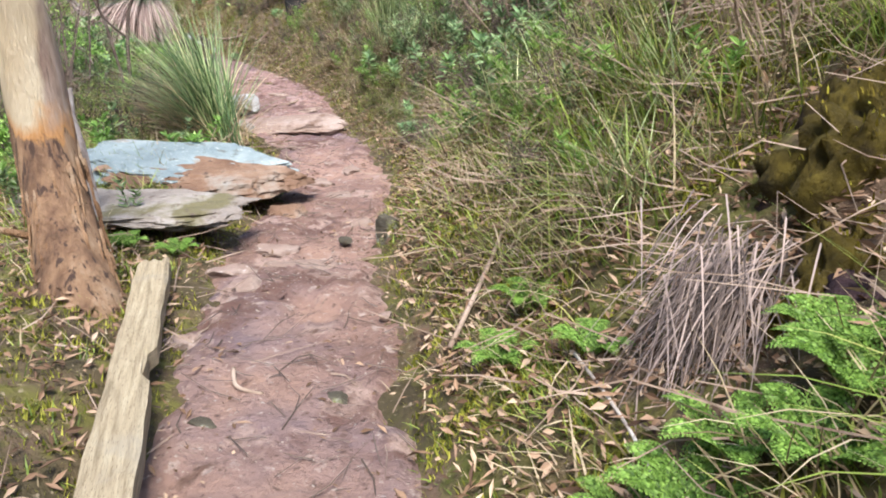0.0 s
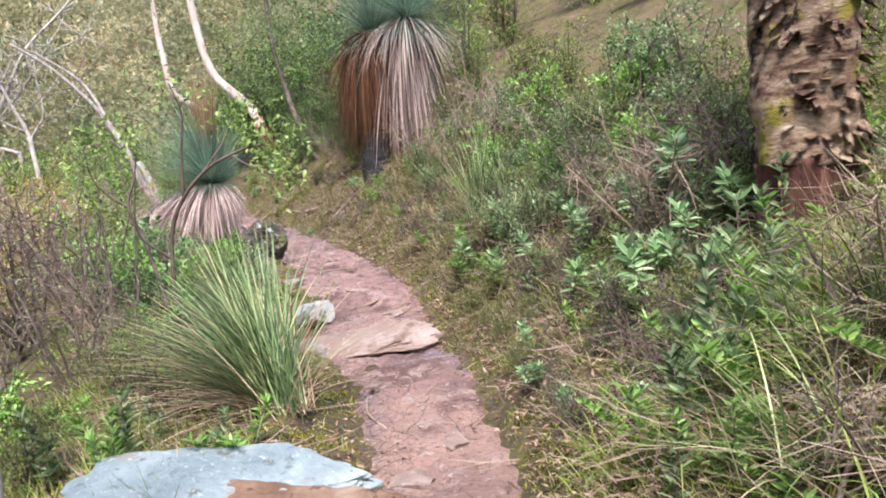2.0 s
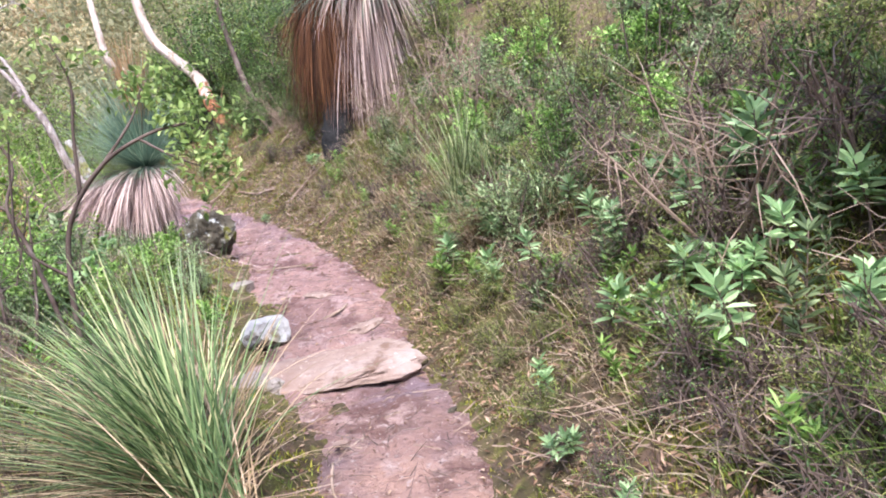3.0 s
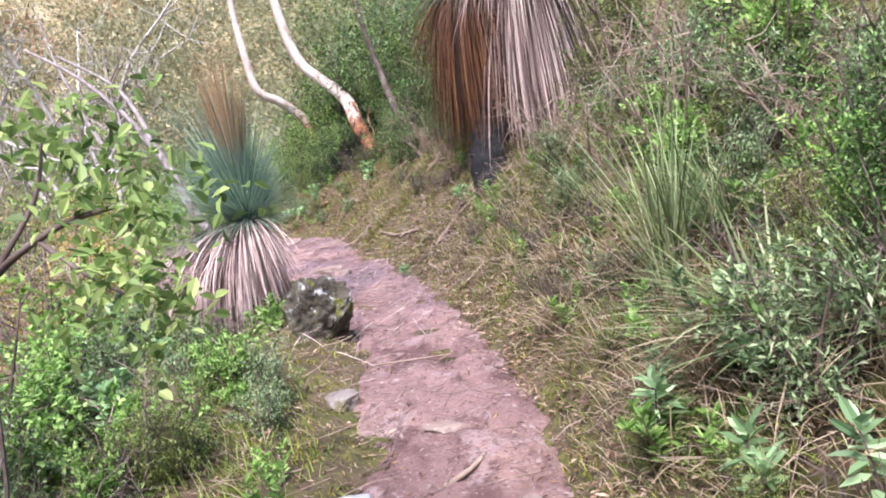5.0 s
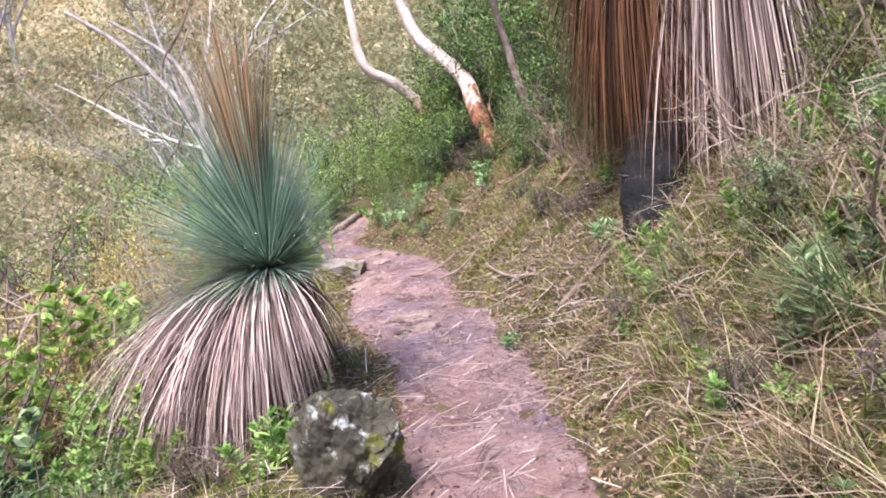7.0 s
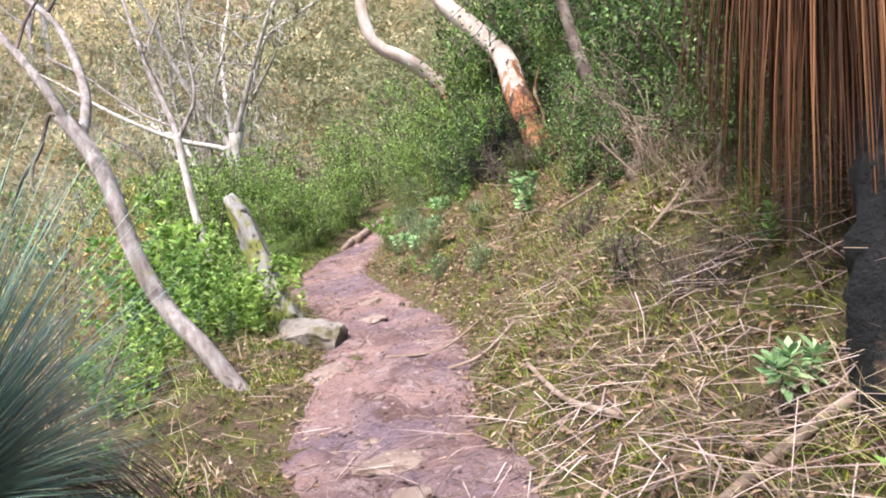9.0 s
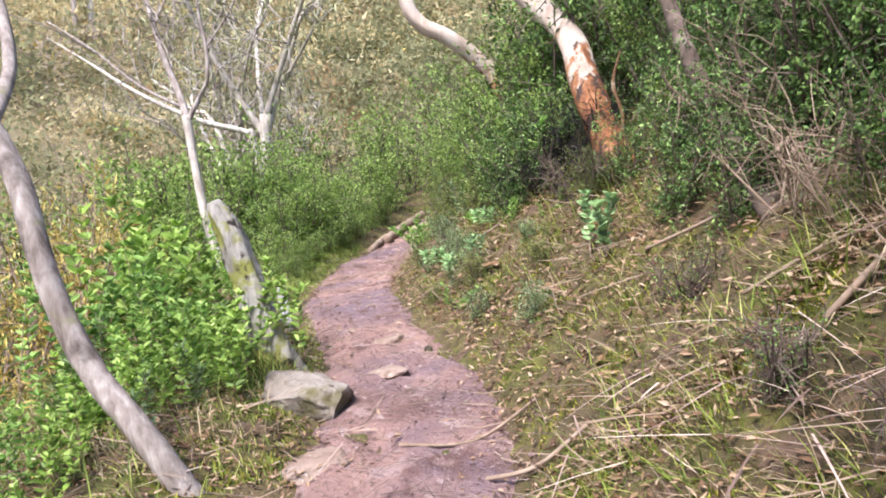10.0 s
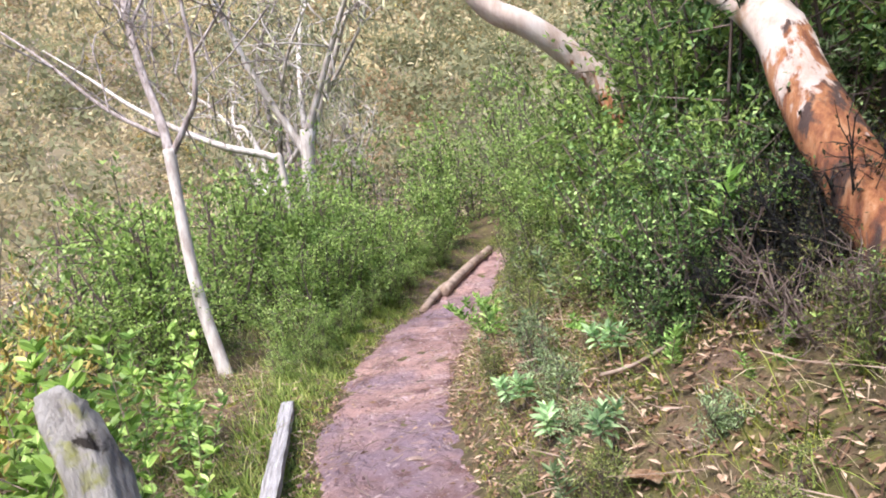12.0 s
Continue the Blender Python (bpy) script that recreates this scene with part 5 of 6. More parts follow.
brights = [shrub(88, BRIGHT, .5, .85, 2300, .065, .032, "bright green broad-leaved shrub beside the path", "leafy_shrub"), shrub(89, BRIGHT, .45, .7, 2100, .062, .03, "bright green broad-leaved shrub beside the path", "leafy_shrub")]
bares = [shrub(90, OLIVE, .8, 1.15, 420, .035, .010, "sparse shrub of bare dark twigs", "twiggy_shrub", twig=DARKTWIG, ends=120, stems=8, plain=False), shrub(91, SAGE, .75, 1.3, 330, .04, .011, "sparse shrub of bare dark twigs", "twiggy_shrub", twig=DARKTWIG, ends=110, stems=7, plain=False)]
tangles = [shrub(95, SAGE, .85, 1.0, 260, .04, .011, "tangle of pale dead twigs on the bank", "twig_tangle", twig=TWIG, ends=150, stems=11, plain=False), shrub(96, OLIVE, .7, .8, 300, .04, .010, "tangle of pale dead twigs on the bank", "twig_tangle", twig=TWIG, ends=140, stems=10, plain=False)]
scrubs = [shrub(92, FARSCRUB, .9, 1.0, 1150, .075, .026, "dry brownish shrub on the valley slope", "dry_shrub", twig=TWIG), shrub(93, FARSCRUB, .8, 1.2, 1050, .075, .028, "dry brownish shrub on the valley slope", "dry_shrub", twig=TWIG), shrub(94, GOLD, .8, .9, 1500, .066, .017, "golden dry shrub on the valley slope", "dry_shrub", twig=TWIG)]

set_out(herbs, [(p, z * .72) for p, z in spots([(4.4, .95, 1), (4.8, 1.0, .9), (5.0, 1.25, 1.1), (5.3, .95, .9), (5.5, 1.2, 1), (5.8, 1.05, 1.0), (6.0, 1.35, .9), (6.2, 1.0, .8), (6.4, 1.25, 1), (6.7, .85, .8), (6.9, 1.1, 1), (7.2, .8, .8), (5.2, 1.6, 1.2), (5.7, 1.7, 1.2),
                      (4.5, 1.4, 1.1), (4.1, 1.2, 1.0), (3.6, 1.05, 1.0), (2.7, 1.05, .7), (3.1, .9, .6), (14.15, .52, .9), (14.3, .6, .8), (14.55, 1.45, 1.6), (14.7, 1.4, 1.4), (15.6, 1.15, 1.2), (16.0, .8, 1.2), (16.4, .75, 1.3), (15.4, .85, .9), (11.5, 1.35, .7),
                      (17.2, .75, 1.1), (13.0, -1.1, .9), (12.4, -1.4, .9), (12.1, -1.2, .9), (11.6, -1.0, .7), (9.2, -1.2, .8), (8.6, -1.0, .7), (3.3, -.75, .7), (4.2, -1.3, 1.0), (6.2, -1.2, .7), (5.0, -1.3, .7), (7.4, -.75, .8), (7.7, -.8, .8)])])
set_out(herbs, field(120, 3.2, 10.5, .75, 2.1, .35, .85) + field(24, 13.5, 19, .7, 2.0, .3, .6) + field(40, 3, 15, -2.2, -.8, .5, .9))
set_out(olives, [((x, y, ground_at(x, y) - .03), z) for x, y, z in ((-.62, 6.95, .3), (-.40, 6.25, .3), (-.5, 6.6, .26), (-.2, 6.1, .28), (-.28, 5.6, .28), (-.6, 7.3, .25))], "low rounded feathery green shrub", "shrub", "low shrubs")
set_out(olives + sages, field(40, 4.2, 10.0, .95, 2.1, .3, .6) + field(12, 12.5, 17, 1.1, 2.2, .3, .5), "low feathery shrub on the bank", "shrub", "low shrubs")
set_out([herbs[2]], spots([(3.6, .85, .75), (3.75, 1.0, .85), (4.2, 1.05, .8), (4.4, 1.2, .85), (4.0, 1.2, .8), (4.7, 1.15, .8), (4.9, 1.35, .8)]), "narrow-leaved grey-green plant on the bank", "herb", "leafy sprigs")
set_out(broad, spots([(7.0, 1.0, .7), (8.9, -1.5, 1.0), (9.4, -1.8, 1.1), (8.4, -1.6, 1.0)]), "young broad-leaved plant with oval leaves", "herb", "broad-leaved plants")
set_out([broad[1]], [((-4.45, 14.25, ground_at(-4.45, 14.25)), .95)], "tall young plant with pale green oval leaves", "herb", "broad-leaved plants")


def rosette(seed, mat, tall, leaf, wide, heads=2):
    """Upright stems, each ending in a whorl of pale leaves."""
    g = np.random.default_rng(seed)
    ob = thing("herb", (0, 0, -60), "pale bright green rosette of leaves on the bank", "herb", "leafy sprigs")
    P, D = [], []
    for k in range(heads):
        b = g.normal(0, .035, 3) * np.array([1, 1, 0])
        e = b + np.array([g.normal(0, .05), g.normal(0, .05), tall * g.uniform(.7, 1.1)])
        part("stem", tube([b - (0, 0, .06), (b + e) / 2 + g.normal(0, .01, 3), e], [.004, .0035, .003], 5, 0, 2), DARKTWIG, ob)
        for q in range(22):
            h = (q / 21) ** .6
            r = q * 2.4 + g.normal(0, .2)
            P.append(b + (e - b) * (.55 + .45 * h))
            D.append((math.cos(r), math.sin(r), -.15 + 1.5 * h ** 3 + g.normal(0, .15)))
    tagged(part("foliage", leaves(P, D, leaf * g.uniform(.75, 1.15, len(P)), wide * g.uniform(.8, 1.2, len(P)), .22, fine=True), mat, ob), kind="stuff")
    return ob


lush = [herb(77, LUSH, 1.0, .12, .055, 8, .2), herb(78, LUSH, .85, .11, .05, 9, .22), herb(79, BRIGHT, .95, .10, .042, 8, .2)]
set_out(herbs[:2], spots([(2.3, .95, .5), (2.6, 1.2, .6), (2.9, .9, .5), (3.2, 1.25, .6), (3.4, .85, .5), (3.7, 1.2, .6), (2.1, 1.3, .5), (3.0, 1.5, .6), (2.75, 1.0, .45), (3.55, 1.45, .6)]))
rosettes = [rosette(171, ROSETTE, .34, .095, .027), rosette(172, ROSETTE, .28, .085, .027, 3), rosette(173, ROSETTE, .40, .10, .029, 1)]
set_out(rosettes, [((x, y, ground_at(x, y)), z) for x, y, z in ((.65, 5.55, 1.3), (.47, 5.85, .9), (.41, 5.65, .9), (.11, 6.4, 1.0), (.27, 5.5, 1.0), (-.03, 5.62, 1.0), (.13, 5.45, .9), (.24, 5.2, .9), (.31, 4.92, .9),
                                                               (-.52, 6.9, 1.0), (.40, 5.35, .8), (-.72, 7.3, 1.0), (-.30, 5.7, .6), (-.66, 7.55, .8), (.52, 5.7, .9), (.42, 5.23, .8), (.6, 4.7, .9), (.55, 5.1, .8), (.2, 6.05, .8), (.38, 6.3, .9), (-.2, 6.6, .8), (.75, 5.0, 1.0), (-.4, 7.3, .8), (.0, 6.9, .8))])
set_out(rosettes[1:2], [((x, y, ground_at(x, y)), z) for x, y, z in ((-.23, 5.19, .6), (.31, 4.47, .7), (.28, 3.96, .7), (.36, 3.78, .7), (-.1, 4.7, .5), (.15, 4.2, .6), (-3.05, 11.3, .6), (-2.45, 11.62, .8), (-5.6, 14.9, .7), (-6.1, 15.2, .8), (-6.5, 15.6, .9), (-5.9, 15.5, .8))], "fresh green broad-leaved seedling on the bank", "herb", "leafy sprigs")
# near-black shrubs added as the shade in the hollow beside the gum foot
shade_tangle = [shrub(183, SHADELEAF, .5, .6, 900, .035, .014, "twig tangle coloured near-black for the shade under the bush", "thicket", twig=CHARSHADE, ends=240, stems=12, plain=False)]
darks = [shrub(181, DEEPSHADEBUSH, .5, .55, 700, .03, .012, "low heath of brown twigs, dark in part for shade", "heath", twig=DARKTWIG, ends=220, stems=12, plain=False), shrub(182, OLIVE, .5, .5, 600, .03, .010, "low heath of brown twigs, dark in part for shade", "heath", twig=DARKTWIG, ends=220, stems=12, plain=False)]
set_out(shade_tangle, [((x, y, ground_at(x, y) - .05), z) for x, y, z in ((-5.5, 15.5, .55), (-5.28, 15.38, .5), (-5.08, 15.28, .48), (-5.35, 15.6, .7), (-5.08, 15.5, .7), (-4.9, 15.6, .75), (-4.95, 15.38, .5), (-5.6, 15.65, .6), (-3.9, 14.7, .45))], "twig tangle coloured near-black for the shade under the bush", "shrub", "bank thicket")
set_out(darks, [((x, y, ground_at(x, y) - .05), z) for x, y, z in ((.14, 6.1, .7), (.29, 6.04, .7), (.29, 5.08, .6), (-.18, 6.54, .6), (0, 6.28, .6), (.39, 4.88, .6), (.2, 4.99, .55), (.5, 5.5, .8), (.4, 6.6, .8), (.7, 5.9, .9), (.05, 5.75, .5), (.6, 4.4, .7), (.35, 4.1, .5), (.7, 3.6, .7), (.1, 7.2, .7), (-.3, 7.9, .6), (.45, 7.3, .9), (.9, 6.6, 1.0), (.9, 5.2, .9), (.5, 3.1, .5), (.35, 2.6, .4),
                                                             (-4.95, 15.16, .6), (-4.74, 15.07, .6), (-5.1, 15.3, .6), (-3.3, 12.9, .5), (-2.9, 12.5, .5), (-3.8, 13.6, .5), (-2.2, 10.9, .5), (-2.5, 6.6, .7), (-2.9, 7.1, .8), (-2.4, 5.9, .7), (-2.2, 5.3, .7), (-3.6, 8.0, .7), (-3.6, 9.2, .5))], None, "shrub", "low heath")
set_out(shade_deeps, [((x, y, ground_at(x, y) - .05), z) for x, y, z in ((-4.5, 14.94, .45), (-4.3, 15.2, .6), (-4.05, 14.85, .55), (-3.8, 14.5, .6), (-4.1, 15.5, .8), (-3.5, 14.2, .7), (-3.1, 14.0, .8))], "deep green bush with shade coloured into its leaves", "shrub", "bushes round the gums")
# second row: dark shrubs put in for the shade under the sedge
set_out(darks, [((x, y, ground_at(x, y) - .05), z) for x, y, z in ((0, 4.5, .42), (.15, 4.3, .42), (-.12, 4.95, .38), (.25, 4.65, .48), (.45, 4.3, .55), (-.2, 5.3, .36), (.1, 5.1, .42), (.55, 3.6, .4),
                                                             (-1.4, 9.3, .5), (-1.2, 8.9, .5), (-1.5, 9.8, .45), (-1.0, 9.4, .6), (-.9, 8.7, .55), (-1.7, 10.3, .4))], None, "shrub", "low heath")
set_out(shade_deeps + tangles[:1], [((x, y, ground_at(x, y) - .05), z) for x, y, z in ((-3.98, 14.3, .5), (-3.68, 13.95, .5), (-3.4, 13.75, .55), (-3.1, 13.45, .5), (-3.0, 13.75, .7), (-3.59, 14.3, .7), (-3.3, 14.3, .8), (-4.04, 14.95, .6), (-3.2, 14.6, 1.0), (-2.75, 13.3, .7), (-2.8, 13.0, .4), (-2.6, 13.9, 1.0), (-5.75, 15.75, .5))], "thicket of dry twigs and leaves darkened for shade", "shrub", "bank thicket")
set_out(shade_deeps + olives[:1], [((x, y, ground_at(x, y) - .05), z) for x, y, z in ((-5.2, 17.4, 1.5), (-4.6, 17.2, 1.5), (-4.0, 16.9, 1.4), (-3.5, 16.4, 1.4), (-5.7, 18.4, 1.9), (-4.9, 18.3, 1.9), (-4.3, 18.4, 1.9), (-3.0, 15.6, 1.3), (-6.2, 19.2, 2.0), (-2.6, 14.9, 1.2), (-3.4, 17.6, 1.8), (-6.9, 19.6, 1.7), (-6.2, 17.7, 1.3), (-6.6, 18.3, 1.5), (-7.1, 18.9, 1.5), (-7.7, 19.7, 1.5))], "tall dark green bush behind the bent gums", "shrub", "bank thicket")

# sapling with dark crooked stems and loose yellow-green leaves on the valley side
sap = thing("sapling", (-2.55, 6.35, ground_at(-2.55, 6.35)), "small tree with dark crooked twigs and yellow-green leaves", "tree")
foot = np.array([-2.62, 6.40, ground_at(-2.62, 6.40) - .1])
heads_ = []
for pts, r in (([foot, (-2.60, 6.40, 1.2), (-2.52, 6.4, 1.55), (-2.30, 6.40, 1.80), (-2.05, 6.42, 1.92), (-1.86, 6.45, 1.95)], .017), ([(-2.45, 6.4, 1.66), (-2.42, 6.4, 1.95), (-2.37, 6.38, 2.2), (-2.42, 6.36, 2.4)], .011),
               ([(-2.30, 6.4, 1.80), (-2.16, 6.5, 2.0), (-2.08, 6.5, 2.15)], .009), ([(-2.1, 6.42, 1.9), (-1.92, 6.36, 1.80), (-1.78, 6.32, 1.74)], .008),
               ([foot, (-2.76, 6.4, 1.35), (-2.86, 6.42, 1.62), (-2.80, 6.45, 1.85), (-2.92, 6.45, 2.08)], .014), ([(-2.86, 6.42, 1.62), (-3.05, 6.4, 1.80), (-3.1, 6.4, 2.05)], .009),
               ([(-2.6, 6.4, 1.25), (-2.75, 6.3, 1.45), (-2.7, 6.25, 1.75), (-2.62, 6.2, 2.0)], .009)):
    limb("branch", pts, np.linspace(r, r * .4, len(pts)), DARKTWIG, sap, 24, 7, .12)
    heads_.append((np.array(pts[-1], float), r))
tips = np.concatenate([h + rng.normal(0, 1, (26 if k in (0, 2, 3) else 10, 3)) * np.array([.10, .10, .08]) for k, (h, r) in enumerate(heads_)]) - np.array(sap.location)
tagged(part("foliage", spray(tips, 8, .04, .046, .022, .1, fine=True), SAPLEAF, sap, "yellow-green leaves"), kind="stuff")

set_out(bushes, spots([(16.6, -.85, .32), (17.0, -.8, .36), (17.4, -.78, .4), (17.8, -.76, .42), (18.2, -.76, .42), (18.6, -.74, .42), (19.0, -.7, .42), (19.5, -.68, .42), (20.1, -.62, .42), (20.6, -.6, .45), (17.2, -1.05, .6), (17.7, -1.05, .75), (18.2, -1.1, .9), (18.8, -1.0, .9), (19.4, -1.0, .95), (20.0, -.95, .95), (20.6, -1.0, 1.0), (21.3, -1.0, 1.1), (21.6, .75, .8), (22.6, .2, 1.4), (23.4, -.8, 1.5), (23.5, 1.0, 1.6), (25, 0, 2.0), (27, -2, 2.4), (27, 1.5, 2.4), (29, 3.5, 2.6), (30, -4, 3.0), (33, 0, 3.2), (18.4, -1.5, 1.2), (17.2, -2.2, 1.4), (18.0, -2.3, 1.65), (18.9, -2.2, 1.7), (19.8, -2.3, 1.75), (20.8, -2.2, 1.8), (17.6, -3.3, 2.0), (18.6, -3.4, 2.1),
                       (19.7, -3.5, 2.1), (20.9, -3.5, 2.2), (16.6, -2.5, 1.2), (16.3, -3.4, 1.6), (17.0, -4.5, 1.9), (18.3, -4.8, 2.1), (19.8, -5.0, 2.2), (21.5, -4.8, 2.2), (22.4, -1.4, 1.4), (23.5, -1.5, 1.5), (22.2, -2.8, 1.7), (24.5, -2.5, 1.9), (23.6, -4.5, 2.2), (25.5, -1.3, 1.7), (22.0, -6.5, 2.4), (25, -6.5, 2.5),
                       (15.8, -3.2, 1.2), (15.6, -4.3, 1.6), (16.0, -5.5, 1.9), (17.0, -1.9, .9), (19.2, -1.6, 1.2), (20.0, -3.0, 2.3), (21.2, -3.0, 2.4), (18.5, -1.75, 1.2), (20.0, -1.7, 1.2)]),
        "dense green bush on the valley side of the path", "shrub", "valley-side bushes")
set_out(bushes + olives, [((x, y, ground_at(x, y) - .05), z) for x, y, z in ((-5.35, 15.6, .45), (-5.7, 16.05, .75), (-5.95, 16.5, 1.0), (-5.3, 16.9, 1.3), (-6.1, 16.2, .7), (-6.3, 16.9, 1.0), (-6.7, 17.3, 1.0), (-5.7, 17.0, 1.4), (-7.0, 17.9, 1.0), (-7.5, 18.4, 1.1), (-6.3, 17.9, 1.4),
                                                                         (-4.3, 15.9, .8), (-4.5, 16.6, 1.4), (-7.9, 19.2, 1.1), (-8.4, 20.0, 1.1), (-3.8, 16.2, 1.3), (-4.0, 15.3, .6), (-4.2, 14.95, .45), (-7.2, 17.1, .6), (-7.7, 17.8, .6), (-8.4, 18.7, .65), (-5.75, 15.75, .5), (-6.6, 16.6, .6))],
        "dense green bush round the bent gums", "shrub", "bushes round the gums")
set_out(bushes, spots([(16.1, 2.0, .75), (16.6, 1.6, .75), (17.1, 1.3, .7), (16.4, 2.7, 1.0), (17.2, 2.2, 1.0), (18.0, 1.5, .9), (18.8, 1.3, .9), (19.6, 1.3, 1.0), (20.4, 1.2, .9), (21.2, 1.3, 1.0), (18.0, 2.8, 1.2), (19.2, 2.5, 1.2), (20.4, 2.6, 1.2), (21.6, 2.7, 1.2), (17.0, 3.8, 1.5), (18.6, 4.2, 1.5),
                       (20.2, 4.4, 1.6), (15.3, 2.4, .8), (15.0, 3.2, 1.1), (15.9, 3.8, 1.4), (14.2, 3.7, 1.1), (22.6, 1.4, 1.1), (23.8, 1.6, 1.2), (22.4, 4.6, 1.6), (24.6, 4.2, 1.8)]),
        "dark green bush on the uphill bank", "shrub", "bank bushes")
set_out(olives + sages, spots([(13.6, 2.4, .8), (13.2, 2.9, .9), (12.8, 2.3, .7), (14.4, 2.5, .8), (12.4, 3.2, 1.0), (13.9, 3.3, 1.1), (14.8, 2.1, .7), (16.3, 1.15, .6), (17.6, 1.0, .6), (18.4, .95, .6), (19.4, .9, .55), (16.0, 1.5, .6)]), "", "shrub", "feathery bank shrubs")
set_out(olives + sages, spots([(5.2, 2.3, .8), (5.8, 2.1, .75), (6.3, 2.0, .7), (6.9, 1.8, .7), (7.5, 1.9, .75), (8.1, 2.0, .8), (8.8, 1.9, .7), (9.5, 2.0, .8), (10.3, 2.1, .8), (6.0, 2.9, 1.0), (7.0, 2.7, 1.0), (8.0, 2.9, 1.1), (9.0, 2.8, 1.0), (10.0, 3.0, 1.1), (5.0, 3.2, 1.0), (11.2, 2.4, .7), (11.0, 3.1, 1.0),
                               (3.8, 2.5, .7), (3.0, 2.6, .8), (2.2, 2.4, .7), (6.4, 1.5, .5), (7.3, 1.35, .5), (4.4, 2.2, .6)]), "", "shrub", "feathery bank shrubs")
set_out(sages + olives, [((x, y, ground_at(x, y) - .03), z) for x, y, z in ((-6.6, 16.0, .42), (-6.35, 15.75, .38), (-6.95, 16.45, .45), (-7.3, 16.85, .45), (-6.15, 15.45, .36), (-5.9, 15.15, .32), (-6.05, 14.95, .28), (-5.55, 14.75, .3), (-5.3, 14.35, .28), (-6.7, 15.75, .3), (-7.0, 16.1, .34), (-4.9, 14.5, .3), (-4.75, 14.0, .28), (-5.2, 14.85, .3))], "low grey-green shrub at the foot of the bank", "shrub", "low shrubs")
set_out(bushes + olives, field(28, 2, 16, 3.6, 7.5, 1.2, 2.0), "dark green shrub higher up the bank", "shrub", "upper bank shrubs")
set_out(bushes, field(20, 10, 26, 6, 14, 1.9, 3.0), "tall dark bush far up the slope", "shrub", "upper bank shrubs")
set_out([brights[0], shade_deeps[0], sages[0]], spots([(6.3, 1.7, .5), (7.2, 1.6, .5), (8.0, 1.75, .6), (8.9, 1.7, .5), (5.6, 1.9, .5), (9.7, 1.8, .5), (7.6, 2.3, .7), (6.8, 2.3, .7), (7.9, 1.45, .45), (8.4, 1.5, .5), (6.7, 1.45, .4), (7.0, 1.9, .6), (8.3, 2.1, .7), (9.2, 2.1, .6), (5.9, 1.5, .4), (7.4, 1.6, .5)]), "leafy yellow-green shrub on the bank", "shrub", "leafy bank shrubs")
set_out(bares, spots([(6.6, -2.0, .9), (7.3, -1.9, 1.0), (8.0, -2.3, 1.1), (7.0, -2.9, 1.1), (6.0, -2.6, .9), (8.6, -2.9, 1.2), (9.3, -3.0, 1.1), (7.8, -3.6, 1.3), (5.2, -2.5, .8), (4.4, -2.4, .7), (10.3, -2.6, 1.0), (13.6, 2.0, .6), (12.6, 1.9, .5), (11.9, 2.1, .6)]), "", "shrub", "bare twiggy shrubs")
set_out(brights, spots([(8.9, -2.1, .8), (9.5, -2.2, .8), (8.3, -1.9, .7), (10.4, -1.9, .6), (12.4, -2.3, .5), (5.6, -2.2, .6), (3.9, -2.3, .5)]), "", "shrub", "bright valley-side shrubs")
# leaf colour darkened to stand for the shade round the gum foot
set_out(shade_deeps, [((x, y, ground_at(x, y) - .04), z) for x, y, z in ((-5.42, 15.45, .55), (-5.62, 15.6, .55), (-5.55, 15.4, .4), (-5.75, 15.7, .5), (-5.3, 15.65, .5), (-5.5, 15.95, .75), (-5.05, 15.7, .4), (-4.3, 15.5, .5), (-5.8, 15.95, .55), (-4.15, 15.1, .6), (-6.1, 16.3, .75), (-4.6, 16.3, 1.1), (-4.2, 15.8, .9), (-3.75, 14.7, .8), (-3.3, 14.2, .8), (-3.9, 15.1, .9), (-2.9, 13.8, .9), (-2.6, 14.5, 1.2), (-3.4, 15.0, 1.2), (-2.9, 13.3, .5), (-3.5, 13.95, .5), (-5.0, 16.5, 1.3), (-5.6, 16.5, 1.2))], "deep green bush with shade coloured into its leaves", "shrub", "bushes round the gums")
set_out(sages + brights[1:], [((x, y, ground_at(x, y) - .03), z) for x, y, z in ((-3.65, 8.2, .65), (-3.3, 8.15, .6), (-3.0, 8.3, .5), (-2.75, 8.25, .45), (-3.5, 7.7, .7), (-3.0, 7.7, .6), (-3.9, 7.8, .7), (-2.6, 7.95, .45), (-3.15, 8.45, .5), (-3.45, 8.6, .5), (-4.2, 8.4, .6), (-2.9, 7.2, .5), (-3.4, 7.2, .6))], "low feathery grey-green shrub", "shrub", "low shrubs")
